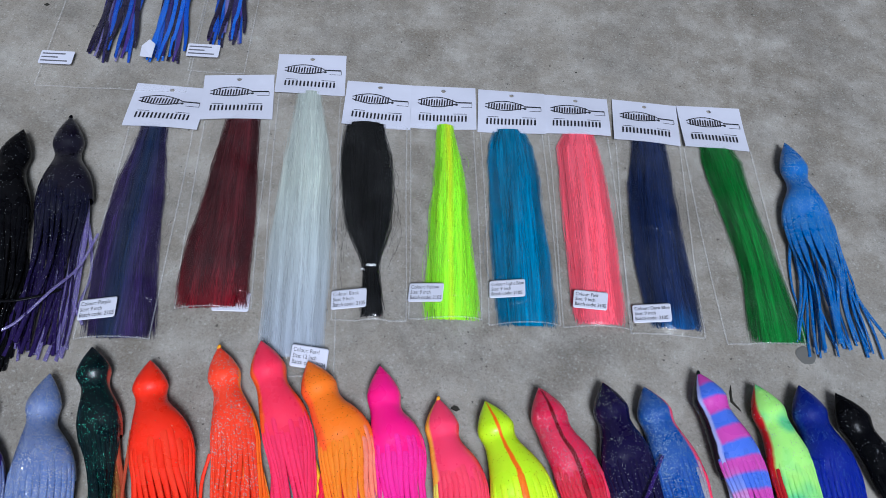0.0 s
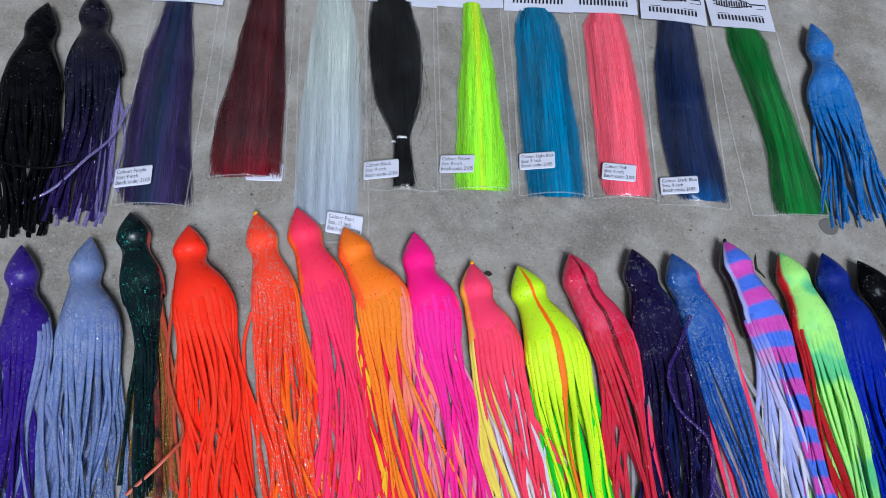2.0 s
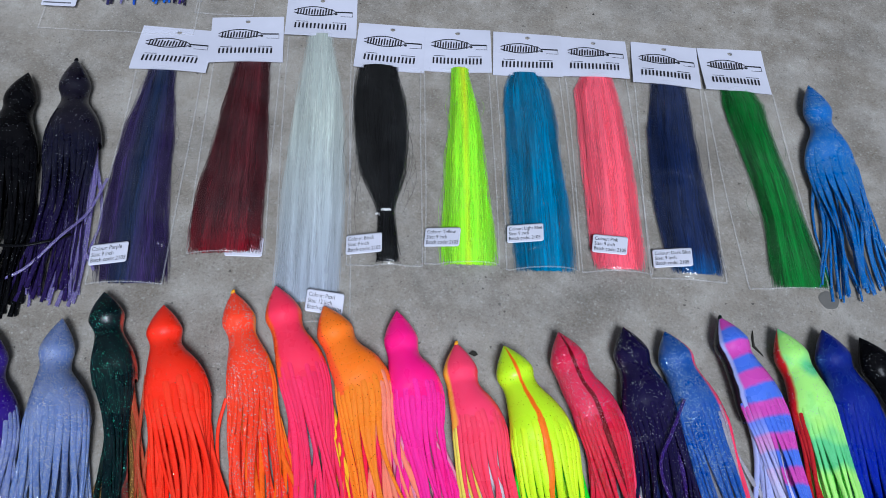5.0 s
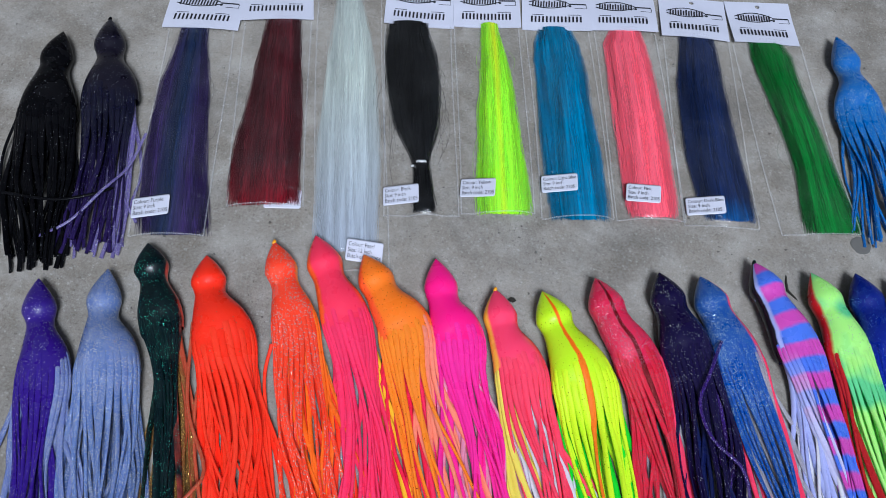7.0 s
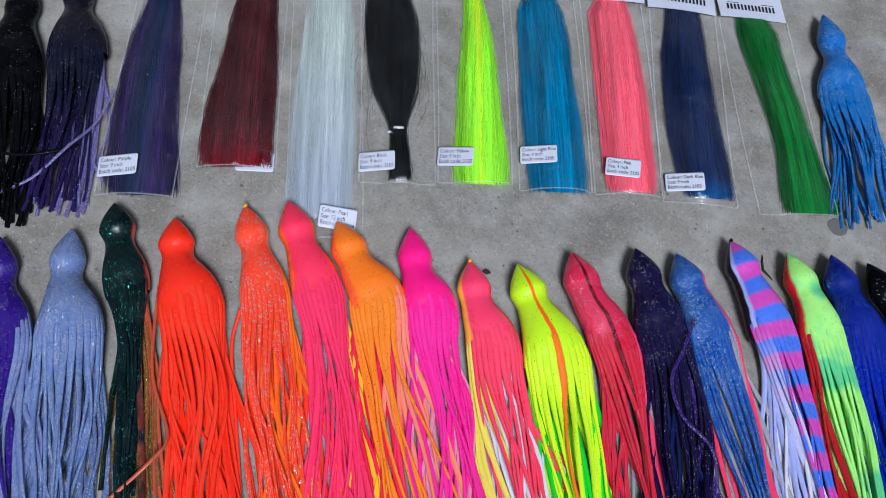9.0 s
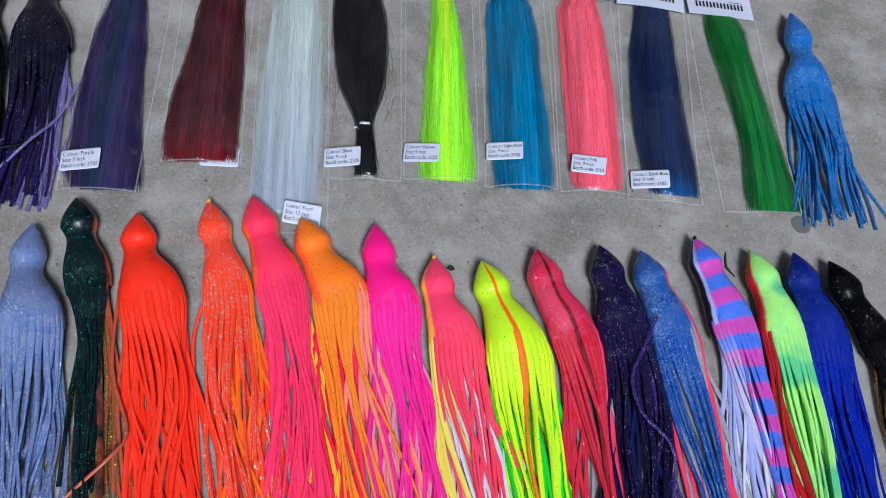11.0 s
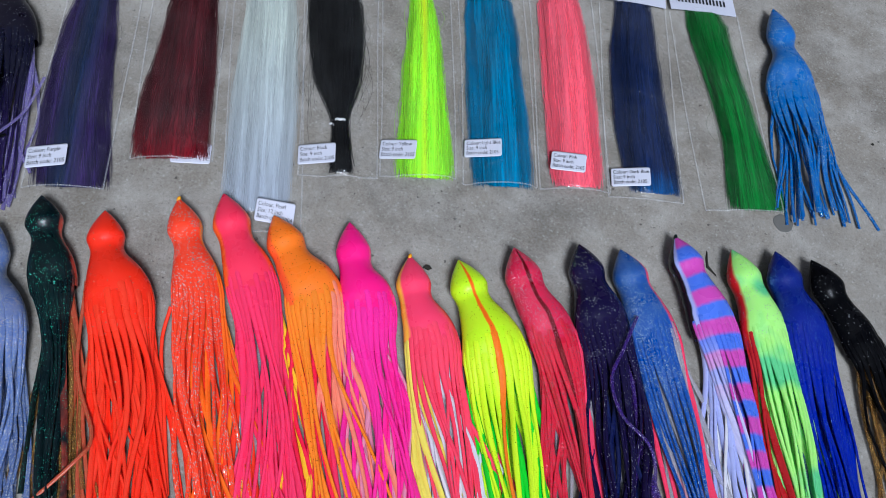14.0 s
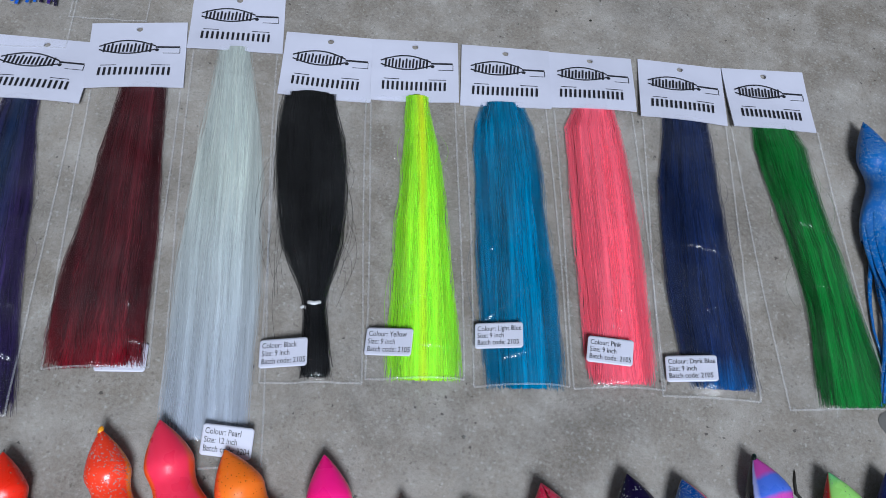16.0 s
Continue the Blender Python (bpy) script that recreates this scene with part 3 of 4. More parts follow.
    for v in bm.verts:
        v.co.z += sag(v.co.x, v.co.y)
    mesh = bpy.data.meshes.new("header_card")
    bm.to_mesh(mesh)
    bm.free()
    mesh.materials.append(M_CARD)
    bpy.data.objects.remove(card)
    card = new("header_card", mesh)
    card.parent = thing
    card.matrix_basis = pose(0, 0, 0, 0, 0, lean)
    card["label"] = "folded white header card with black print"
    # print: a lens-shaped emblem with a rod line, and two rows of bars
    bm = bmesh.new()
    k = card_w / 0.076
    zz = 0.0004
    x0, x1, yc = -0.030 * k, 0.014 * k, card_h * 0.60
    arc = np.linspace(0, 1, 15)
    for s, hgt in ((1, 0.0085), (-1, 0.0065)):
        arc_bar(bm, [(x0 + (x1 - x0) * a, yc + s * hgt * math.sin(math.pi * min(1, 0.08 + 0.84 * a)) * 0.9) for a in arc], 0.0013, zz)
    bar(bm, x1, yc - 0.0002, 0.019 * k, 0.0016, zz)
    bar(bm, x1 + 0.006, yc - 0.0058, 0.013 * k, 0.0004, zz)
    bar(bm, x1 + 0.019 * k, yc - 0.0058, 0.0004, 0.0056, zz)
    disc = [bm.verts.new((x1 + 0.0012 + 0.0016 * math.cos(a), yc - 0.0022 + 0.0016 * math.sin(a), zz)) for a in np.linspace(0, 6.28, 10, endpoint=False)]
    bm.faces.new(disc)
    for q in range(13):
        bar(bm, x0 + 0.0030 + q * 0.0030 * k, yc - 0.0044, 0.0015, 0.0090 - 0.0014 * (q % 2), zz, 0.0006)
    yb = card_h * 0.17
    for q in range(14):
        bar(bm, -0.0285 * k + q * 0.0041 * k, yb, 0.0018, 0.0080, zz, 0.0003)
    bar(bm, -0.027 * k, yb + 0.0100, 0.012, 0.0005, zz)
    bar(bm, 0.012 * k, yb + 0.0100, 0.014, 0.0005, zz)
    for v in bm.verts:
        v.co.z += sag(v.co.x, v.co.y) + 0.0001
    part("print", bm, M_INK, card, "black emblem and bars", smooth=False)

    # the sticker
    if sticker:
        sx, sy, sturn, sw, sh, words, below = sticker
        holder = thing

        c, s = math.cos(radians(sturn)), math.sin(radians(sturn))
        spots = [(sx + c * a - s * b, -sy + s * a + c * b) for a in np.linspace(-sw / 2, sw / 2, 7) for b in np.linspace(-sh / 2, sh / 2, 5)]
        under = np.array([1.25 * swell(x, -y) if -y < length else 0.0 for x, y in spots])
        rows = np.array([(1, x, y) for x, y in spots])
        plane = np.linalg.lstsq(rows, under, rcond=None)[0]
        plane[0] += 0.6 * max(under - rows @ plane)

        def lie(bm, extra):
            for v in bm.verts:
                x, y = sx + c * v.co.x - s * v.co.y, -sy + s * v.co.x + c * v.co.y
                zf = 0.0015 if below else max(0.0036, 0.0044 + plane[0] + plane[1] * x + plane[2] * y)
                v.co = (x, y, v.co.z + zf + extra)

        bm = bmesh.new()
        nx, ny = 28, 14
        rows = []
        for j in range(ny + 1):
            b = sh * (j / ny - 0.5)
            inset = 0.0014 if j in (0, ny) else 0.0
            rows.append([bm.verts.new(((sw - 2 * inset) * (i / nx - 0.5), b, 0)) for i in range(nx + 1)])
        for a, b in zip(rows, rows[1:]):
            for i in range(nx):
                bm.faces.new((a[i], a[i + 1], b[i + 1], b[i]))
        ext = bmesh.ops.extrude_face_region(bm, geom=bm.faces[:])
        for g in ext["geom"]:
            if isinstance(g, bmesh.types.BMVert):
                g.co.z += 0.0003
        bmesh.ops.recalc_face_normals(bm, faces=bm.faces)
        lie(bm, 0.0003)
        label_ob = part("label_sticker", bm, M_STICKER, holder, "white printed label sticker")
        if words:
            mesh = text_mesh(words, 0.0054)
            bm = bmesh.new()
            bm.from_mesh(mesh)
            bpy.data.meshes.remove(mesh)
            xs = [v.co.x for v in bm.verts]
            ys = [v.co.y for v in bm.verts]
            fitx = min(1.0, (sw - 0.003) / (max(xs) - min(xs)))
            fity = (sh - 0.005) / (max(ys) - min(ys))
            for v in bm.verts:
                v.co.x = (v.co.x - min(xs)) * fitx - sw / 2 + 0.0018
                v.co.y = (v.co.y - max(ys)) * fity + sh / 2 - 0.0025
            lie(bm, 0.0010)
            part("print", bm, M_INK, label_ob, "black printed words", smooth=False)
    return thing

def words(colour, size="9", code="2105"):
    return "Colour: " + colour + "\nSize: " + size + " inch\nBatch code: " + code


H_PURPLE = hank_hair("purple_hair", (0.010, 0.012, 0.050), (0.060, 0.030, 0.14), shift=(0.05, 0.02, 0.13), middle=((0.008, 0.028, 0.085), -0.004, 0.017))
H_RED = hank_hair("dark_red_hair", (0.035, 0.006, 0.009), (0.13, 0.016, 0.024), shift=(0.10, 0.018, 0.02), ends=((0.26, 0.006, 0.018), 0.175, 0.225))
H_PEARL = hank_hair("pearl_hair", (0.66, 0.74, 0.72), (0.95, 0.98, 0.90), clear=0.5, shift=(0.84, 0.90, 0.86), depth=0.14, glow=0.3, ends=((0.70, 0.75, 0.85), 0.12, 0.30))
H_BLACK = hank_hair("black_hair", (0.0012, 0.0012, 0.0015), (0.004, 0.004, 0.0042), rough=0.5, glow=0.0, sheen=0.1)
H_YELLOW = hank_hair("yellow_hair", (0.36, 0.95, 0.008), (0.58, 1.0, 0.02), shift=(0.55, 1.0, 0.01), glow=0.2, depth=0.2, middle=((0.85, 0.95, 0.0), 0.006, 0.006))
H_LIGHT_BLUE = hank_hair("light_blue_hair", (0.007, 0.15, 0.31), (0.018, 0.28, 0.50), shift=(0.012, 0.23, 0.46))
H_PINK = hank_hair("pink_hair", (1.0, 0.12, 0.20), (1.0, 0.20, 0.27), shift=(1.0, 0.17, 0.23), glow=0.2, depth=0.16)
# the cyan at the ends is the fibre's sheen, put into its colour
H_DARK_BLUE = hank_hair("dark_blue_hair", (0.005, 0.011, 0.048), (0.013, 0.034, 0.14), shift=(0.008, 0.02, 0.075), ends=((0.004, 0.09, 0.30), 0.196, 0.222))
H_GREEN = hank_hair("green_hair", (0.006, 0.11, 0.012), (0.020, 0.27, 0.035), shift=(0.015, 0.22, 0.03))

pack("purple lure hair in a clear sleeve with white header card", (-0.2935, 0.1125), 14.2, 10.1, 0.0767, 0.0611, 0.2404, 0.0648,
     [(-0.0067, 0.0, 0.0102), (-0.0056, 0.075, 0.0201), (-0.0047, 0.1539, 0.0254), (0.0049, 0.2384, 0.0284)], H_PURPLE, 1,
     (-0.0165, 0.2143, 2.0, 0.0338, 0.0199, words("Purple"), False), strays=9)
pack("dark red lure hair with frayed ends in a clear sleeve", (-0.2235, 0.1445), 15.8, 17.7, 0.0741, 0.0658, 0.2229, 0.0669,
     [(0.0066, 0.0, 0.0140), (0.0032, 0.0868, 0.0215), (-0.0018, 0.1656, 0.0275), (-0.002, 0.2213, 0.0295)], H_RED, 2,
     (0.0147, 0.2152, -2.4, 0.0329, 0.0198, "", True), strays=5, frayed=1.0)
pack("long pearl white translucent lure hair in a clear sleeve", (-0.1625, 0.201), 15.9, 14.9, 0.074, 0.0596, 0.3275, 0.0654,
     [(-0.0005, 0.0, 0.0087), (0.0014, 0.0737, 0.0182), (-0.0009, 0.1904, 0.0254), (-0.0037, 0.3080, 0.0250)], H_PEARL, 3,
     (0.0128, 0.3123, -7.3, 0.0316, 0.019, words("Pearl", "12", "2204"), False))
pack("black lure hair tied near its end in a clear sleeve", (-0.0825, 0.1775), 13.9, 10.8, 0.0723, 0.0621, 0.2297, 0.0671,
     [(-0.0115, 0.0, 0.0165), (-0.0085, 0.0427, 0.0222), (-0.0055, 0.0893, 0.0228), (-0.0025, 0.1327, 0.0172), (0.0014, 0.1668, 0.0052), (0.0014, 0.1801, 0.0043),
      (0.0037, 0.2247, 0.0085)], H_BLACK, 4, (-0.0174, 0.2107, 0.7, 0.032, 0.0198, words("Black"), False), tie=0.1755, strays=28, high=0.010)
pack("fluorescent yellow lure hair in a clear sleeve", (-0.014, 0.195), 13.6, 13.2, 0.0699, 0.0594, 0.2274, 0.0663,
     [(0.0022, 0.0, 0.0055), (0.0052, 0.0702, 0.0122), (0.0056, 0.1448, 0.0180), (0.006, 0.2266, 0.0222)], H_YELLOW, 5,
     (-0.0173, 0.2029, -5.7, 0.0315, 0.0196, words("Yellow"), False), strays=4)
pack("light blue lure hair in a clear sleeve", (0.057, 0.209), 13.9, 11.2, 0.0724, 0.0602, 0.2282, 0.0654,
     [(-0.0020, 0.0, 0.0125), (-0.0030, 0.024, 0.0205), (-0.0011, 0.072, 0.0228), (-0.0002, 0.1527, 0.0240), (0.0024, 0.2285, 0.0245)], H_LIGHT_BLUE, 6,
     (-0.0158, 0.1944, -2.1, 0.0322, 0.0182, words("Light Blue"), False))
pack("hot pink lure hair in a clear sleeve", (0.125, 0.2255), 13.4, 10.7, 0.0702, 0.0566, 0.2292, 0.0635,
     [(0.0010, 0.0, 0.0120), (-0.0015, 0.020, 0.0190), (0.0005, 0.0693, 0.0205), (0.0008, 0.1507, 0.0215), (0.0012, 0.2246, 0.0205)], H_PINK, 7,
     (-0.0079, 0.2048, -8.9, 0.0308, 0.0186, words("Pink"), False))
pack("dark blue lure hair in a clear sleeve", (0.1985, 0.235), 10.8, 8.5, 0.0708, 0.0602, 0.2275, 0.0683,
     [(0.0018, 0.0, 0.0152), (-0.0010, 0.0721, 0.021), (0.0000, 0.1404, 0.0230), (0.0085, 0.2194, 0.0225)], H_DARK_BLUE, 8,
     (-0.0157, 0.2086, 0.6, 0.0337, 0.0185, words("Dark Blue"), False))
pack("green lure hair lying aslant in a clear sleeve", (0.2725, 0.2485), 14.2, 12.8, 0.0702, 0.0606, 0.23, 0.072,
     [(-0.0008, 0.0, 0.0135), (0.001, 0.018, 0.0180), (0.0055, 0.0783, 0.0158), (0.0125, 0.150, 0.0162), (0.0135, 0.2276, 0.0245)], H_GREEN, 9)


# ---- squid skirts ----
SILVER = (0.95, 0.96, 0.98)
purple = skin("violet_vinyl", (0.028, 0.006, 0.20), gloss=0.45, glitter=(0.045, SILVER, 1263))
lilac = skin("clear_lilac_strand", (0.18, 0.23, 0.5), clear=0.25, glitter=(0.25, SILVER, 1544))
skirt("violet vinyl squid skirt with clear glitter strands", [(-0.316, -0.189), (-0.296, -0.229), (-0.279, -0.257), (-0.26, -0.306), (-0.222, -0.396)],
      [0.0133, 0.0114, 0.0204, 0.0247, 0.0271], purple, [(-0.96, 0.55, purple), (0.55, 1, lilac)], [(-0.6, 0.2, purple), (0.2, 0.85, lilac), (-1, -0.6, lilac)], [(-1, 1, lilac)], 11)

silver = skin("silver_blue_glitter_vinyl", (0.12, 0.18, 0.40), glitter=(0.40, SILVER, 1200), rough=0.28)
silver_clear = skin("silver_blue_strand", (0.12, 0.18, 0.40), clear=0.3, glitter=(0.36, SILVER, 1200), rough=0.28)
skirt("silver blue squid skirt full of glitter", [(-0.265, -0.167), (-0.251, -0.21), (-0.232, -0.243), (-0.212, -0.298), (-0.179, -0.385)],
      [0.0138, 0.0131, 0.0247, 0.0271, 0.029], silver, [(-1, 1, silver)], [(-1, 1, silver_clear)], [(-1, 1, silver_clear)], 12)

teal = skin("dark_teal_glitter_vinyl", (0.001, 0.008, 0.010), gloss=0.35, right=((0.75, 0.10, 0.06), 0.94), glitter=(0.05, (0.15, 0.85, 0.60), 1263))
teal_black = skin("black_green_strand", (0.002, 0.008, 0.007), gloss=0.42, glitter=(0.06, (0.15, 0.85, 0.60), 1263))
rust = skin("rust_strand", (0.55, 0.09, 0.04), glitter=(0.05, (0.9, 0.7, 0.3), 1263), clear=0.15)
gold_clear = skin("clear_gold_strand", (0.24, 0.12, 0.03), clear=0.5, glitter=(0.14, (0.95, 0.62, 0.15), 1263))
skirt("dark teal squid skirt with rust and gold strands", [(-0.243, -0.136), (-0.224, -0.17), (-0.207, -0.198), (-0.179, -0.252), (-0.144, -0.341)],
      [0.0142, 0.0119, 0.018, 0.0095, 0.0085], teal, [(-0.96, 0.96, teal)], [(-0.7, 0.3, teal_black), (0.3, 0.7, gold_clear), (0.7, 1, rust)], [(-1, 1, gold_clear)], 13,
      spread=3.4, wander=0.5, loose=[(rust, [(-0.1804, -0.1955, 0.012), (-0.1595, -0.2612, 0.010), (-0.1297, -0.3039, 0.012), (-0.132, -0.3248, 0.016), (-0.1528, -0.3577, 0.008)]),
      (rust, [(-0.1769, -0.1859, 0.014), (-0.1625, -0.2234, 0.009), (-0.1485, -0.2798, 0.006), (-0.1162, -0.3452, 0.004)])])

orange_red = skin("orange_red_vinyl", (1.0, 0.026, 0.004), glitter=(0.008, (1.0, 0.6, 0.4), 982))
orange_red_b = skin("orange_red_strand", (1.0, 0.040, 0.010))
skirt("fluorescent orange red vinyl squid skirt", [(-0.191, -0.135), (-0.174, -0.171), (-0.152, -0.202), (-0.125, -0.256), (-0.08, -0.35)],
      [0.0144, 0.0137, 0.0253, 0.0234, 0.0233], orange_red, [(-1, 1, orange_red), (-1, 1, orange_red_b)], [(-1, 1, orange_red_b)], [(-1, 1, orange_red)], 14)

glit_orange = skin("orange_glitter_vinyl", (1.0, 0.055, 0.014), right=((1.0, 0.30, 0.02), 0.9), glitter=(0.19, (1.0, 0.8, 0.7), 911), rough=0.22)
orange_side = skin("bright_orange_strand", (1.0, 0.15, 0.005))
orange_tip = skin("amber_tip", (1.0, 0.4, 0.01))
skirt("orange squid skirt with coarse silver glitter", [(-0.141, -0.108), (-0.119, -0.145), (-0.1, -0.178), (-0.074, -0.237), (-0.033, -0.324)],
      [0.0138, 0.0123, 0.0195, 0.0204, 0.0228], glit_orange, [(-1, 0.85, glit_orange), (0.85, 1, orange_side)], [(-1, 1, glit_orange), (-1, 1, orange_side)],
      [(-1, 1, orange_red_b)], 15, sweep=-0.005, tip=orange_tip,
      loose=[(orange_red_b, [(-0.113, -0.1982, 0.012), (-0.1102, -0.2265, 0.006), (-0.0908, -0.2733, 0.003), (-0.0664, -0.3295, 0.003)])])

pink_orange = skin("hot_pink_vinyl_orange_sides", (1.0, 0.035, 0.10), left=((1.0, 0.12, 0.015), -0.78), right=((1.0, 0.10, 0.02), 0.82))
hot_pink = skin("hot_pink_strand", (1.0, 0.035, 0.13))
clear_glit = skin("clear_glitter_strand", (0.55, 0.52, 0.58), clear=0.6, glitter=(0.10, SILVER, 1263))
yellow_strand = skin("amber_strand", (0.95, 0.50, 0.01))
skirt("hot pink vinyl squid skirt with orange sides", [(-0.108, -0.094), (-0.084, -0.132), (-0.062, -0.162), (-0.031, -0.221), (0.007, -0.314)],
      [0.0152, 0.0142, 0.0204, 0.0176, 0.0176], pink_orange, [(-1, 1, hot_pink)], [(-1, 0.6, hot_pink), (0.6, 1, yellow_strand)],
      [(-1, 0.3, clear_glit), (0.3, 1, yellow_strand)], 16, sweep=-0.005, spread=1.4)

orange = skin("orange_vinyl_speckled", (1.0, 0.20, 0.008), left=((1.0, 0.12, 0.02), -0.7), glitter=(0.03, (0.25, 0.03, 0.01), 1263))
orange_st = skin("orange_strand", (1.0, 0.24, 0.01), glitter=(0.02, (0.25, 0.03, 0.01), 1263))
salmon = skin("salmon_strand", (1.0, 0.26, 0.16))
crimson = skin("crimson_strand", (0.85, 0.012, 0.06))
skirt("speckled orange squid skirt with crimson and magenta strands", [(-0.063, -0.102), (-0.036, -0.136), (-0.011, -0.162), (0.009, -0.215), (0.054, -0.314)],
      [0.0153, 0.0152, 0.0235, 0.0234, 0.0284], orange, [(-1, 0.45, orange_st), (0.45, 1, salmon)], [(-1, 0.0, crimson), (0.0, 1, salmon)],
      [(-1, 0.2, crimson), (0.2, 1, hot_pink)], 17, sweep=0.011)

magenta = skin("magenta_vinyl", (1.0, 0.006, 0.235), right=((1.0, 0.10, 0.22), 0.9))
magenta_st = skin("magenta_strand", (1.0, 0.022, 0.33))
pale_pink = skin("pale_pink_strand", (0.85, 0.30, 0.45), clear=0.1)
skirt("magenta vinyl squid skirt with pale pink strands", [(-0.003, -0.09), (0.014, -0.13), (0.031, -0.156), (0.048, -0.204), (0.093, -0.306)],
      [0.0142, 0.0142, 0.0218, 0.0214, 0.0263], magenta, [(-1, 1, magenta_st)], [(-1, 1, magenta_st), (-1, 1, pale_pink)], [(-1, 1, pale_pink)], 18)

pink_yellow = skin("pink_vinyl_yellow_edge", (1.0, 0.05, 0.14), left=((1.0, 0.50, 0.04), -0.78), right=((1.0, 0.05, 0.08), 0.8))
coral = skin("coral_strand", (1.0, 0.055, 0.12))
lemon = skin("lemon_strand", (0.90, 0.72, 0.10))
white_st = skin("white_strand", (0.72, 0.70, 0.76))
skirt("coral pink squid skirt with a yellow edge and white strands", [(0.052, -0.106), (0.067, -0.143), (0.085, -0.17), (0.102, -0.213), (0.147, -0.305)],
      [0.0142, 0.0141, 0.0215, 0.0238, 0.0306], pink_yellow, [(-1, -0.78, lemon), (-0.78, 1, coral)], [(-1, -0.4, lemon), (-0.4, 1, white_st), (0.3, 1, coral)],
      [(-1, 1, white_st)], 19, sweep=-0.004, tip=orange_tip)

yellow = skin("fluorescent_yellow_vinyl", (0.64, 1.0, 0.0), line=((1.0, 0.17, 0.003), 0.0, 0.09), glitter=(0.02, (0.25, 0.35, 0.02), 1263))
yellow_st = skin("fluorescent_yellow_strand", (0.68, 1.0, 0.0), glitter=(0.015, (0.25, 0.35, 0.02), 1263))
lime = skin("green_strand", (0.05, 0.62, 0.01))
orange_line = skin("orange_stripe_strand", (1.0, 0.20, 0.004))
skirt("fluorescent yellow squid skirt with an orange back stripe", [(0.091, -0.099), (0.113, -0.133), (0.134, -0.164), (0.152, -0.208), (0.185, -0.297)],
      [0.0156, 0.0151, 0.0259, 0.0284, 0.0294], yellow, [(-1, -0.08, yellow_st), (-0.08, 0.08, orange_line), (0.08, 1, yellow_st)],
      [(-1, 1, lime)], [(-1, 1, yellow_st)], 20, wander=0.7, gather=0.5)

red_glit = skin("red_pink_glitter_vinyl", (0.74, 0.014, 0.075), line=((0.16, 0.002, 0.006), 0.02, 0.10), right=((0.95, 0.05, 0.13), 0.82), glitter=(0.22, (1.0, 0.42, 0.52), 1263))
pink_st = skin("coral_pink_strand", (0.95, 0.05, 0.13))
red_line = skin("dark_red_line_strand", (0.16, 0.002, 0.006), glitter=(0.2, (0.9, 0.2, 0.2), 1376))
red_st = skin("red_glitter_strand", (0.66, 0.010, 0.04), glitter=(0.22, (0.9, 0.25, 0.28), 1403))
skirt("red pink glitter squid skirt with a dark red back line", [(0.133, -0.075), (0.155, -0.113), (0.176, -0.138), (0.199, -0.187), (0.231, -0.284)],
      [0.0156, 0.0156, 0.0201, 0.0213, 0.0223], red_glit, [(-1, -0.1, red_st), (-0.1, 0.15, red_line), (0.15, 0.82, red_st), (0.82, 1, pink_st)], [(-1, 0.3, red_st), (0.3, 1, clear_glit)],
      [(-1, 1, clear_glit)], 21, spread=1.4, gather=0.62, sweep=0.004, wander=0.7)

dark_purple = skin("dark_purple_glitter_vinyl", (0.006, 0.0025, 0.034), gloss=0.38, glitter=(0.032, SILVER, 1192), rough=0.26)
violet_st = skin("violet_strand", (0.05, 0.015, 0.20), clear=0.4, glitter=(0.08, SILVER, 1263))
navy_st = skin("navy_strand", (0.004, 0.007, 0.06))
skirt("dark purple glitter squid skirt with a looped violet strand", [(0.186, -0.056), (0.203, -0.094), (0.216, -0.122), (0.237, -0.177), (0.259, -0.277)],
      [0.0152, 0.0152, 0.0226, 0.0205, 0.02], dark_purple, [(-1, 1, dark_purple)], [(-1, 0.4, navy_st), (0.4, 1, violet_st)], [(-1, 0.3, navy_st), (0.3, 1, violet_st)], 22,
      loose=[(violet_st, [(0.2403, -0.1117, 0.022), (0.2318, -0.1451, 0.024), (0.2269, -0.1689, 0.022), (0.239, -0.1942, 0.020), (0.2642, -0.2124, 0.018), (0.2726, -0.2405, 0.012), (0.2698, -0.2719, 0.006)])])

blue_pink = skin("blue_glitter_vinyl_pink_edge", (0.006, 0.075, 0.36), gloss=0.45, right=((0.95, 0.06, 0.16), 0.70), glitter=(0.36, (0.70, 0.88, 1.0), 1300))
blue_st = skin("blue_glitter_strand", (0.006, 0.066, 0.34), gloss=0.45, glitter=(0.22, (0.70, 0.88, 1.0), 1300))
skirt("blue glitter squid skirt with pink edge strands", [(0.221, -0.051), (0.24, -0.086), (0.258, -0.117), (0.279, -0.165), (0.321, -0.261)],
      [0.0152, 0.015, 0.0209, 0.0214, 0.0232], blue_pink, [(-1, 0.55, blue_st), (0.55, 0.8, clear_glit), (0.8, 1, pink_st)], [(-1, -0.7, pink_st), (-0.7, 1, clear_glit)], [(-1, 1, clear_glit)], 23, spread=1.4, gather=0.58, wander=0.7)

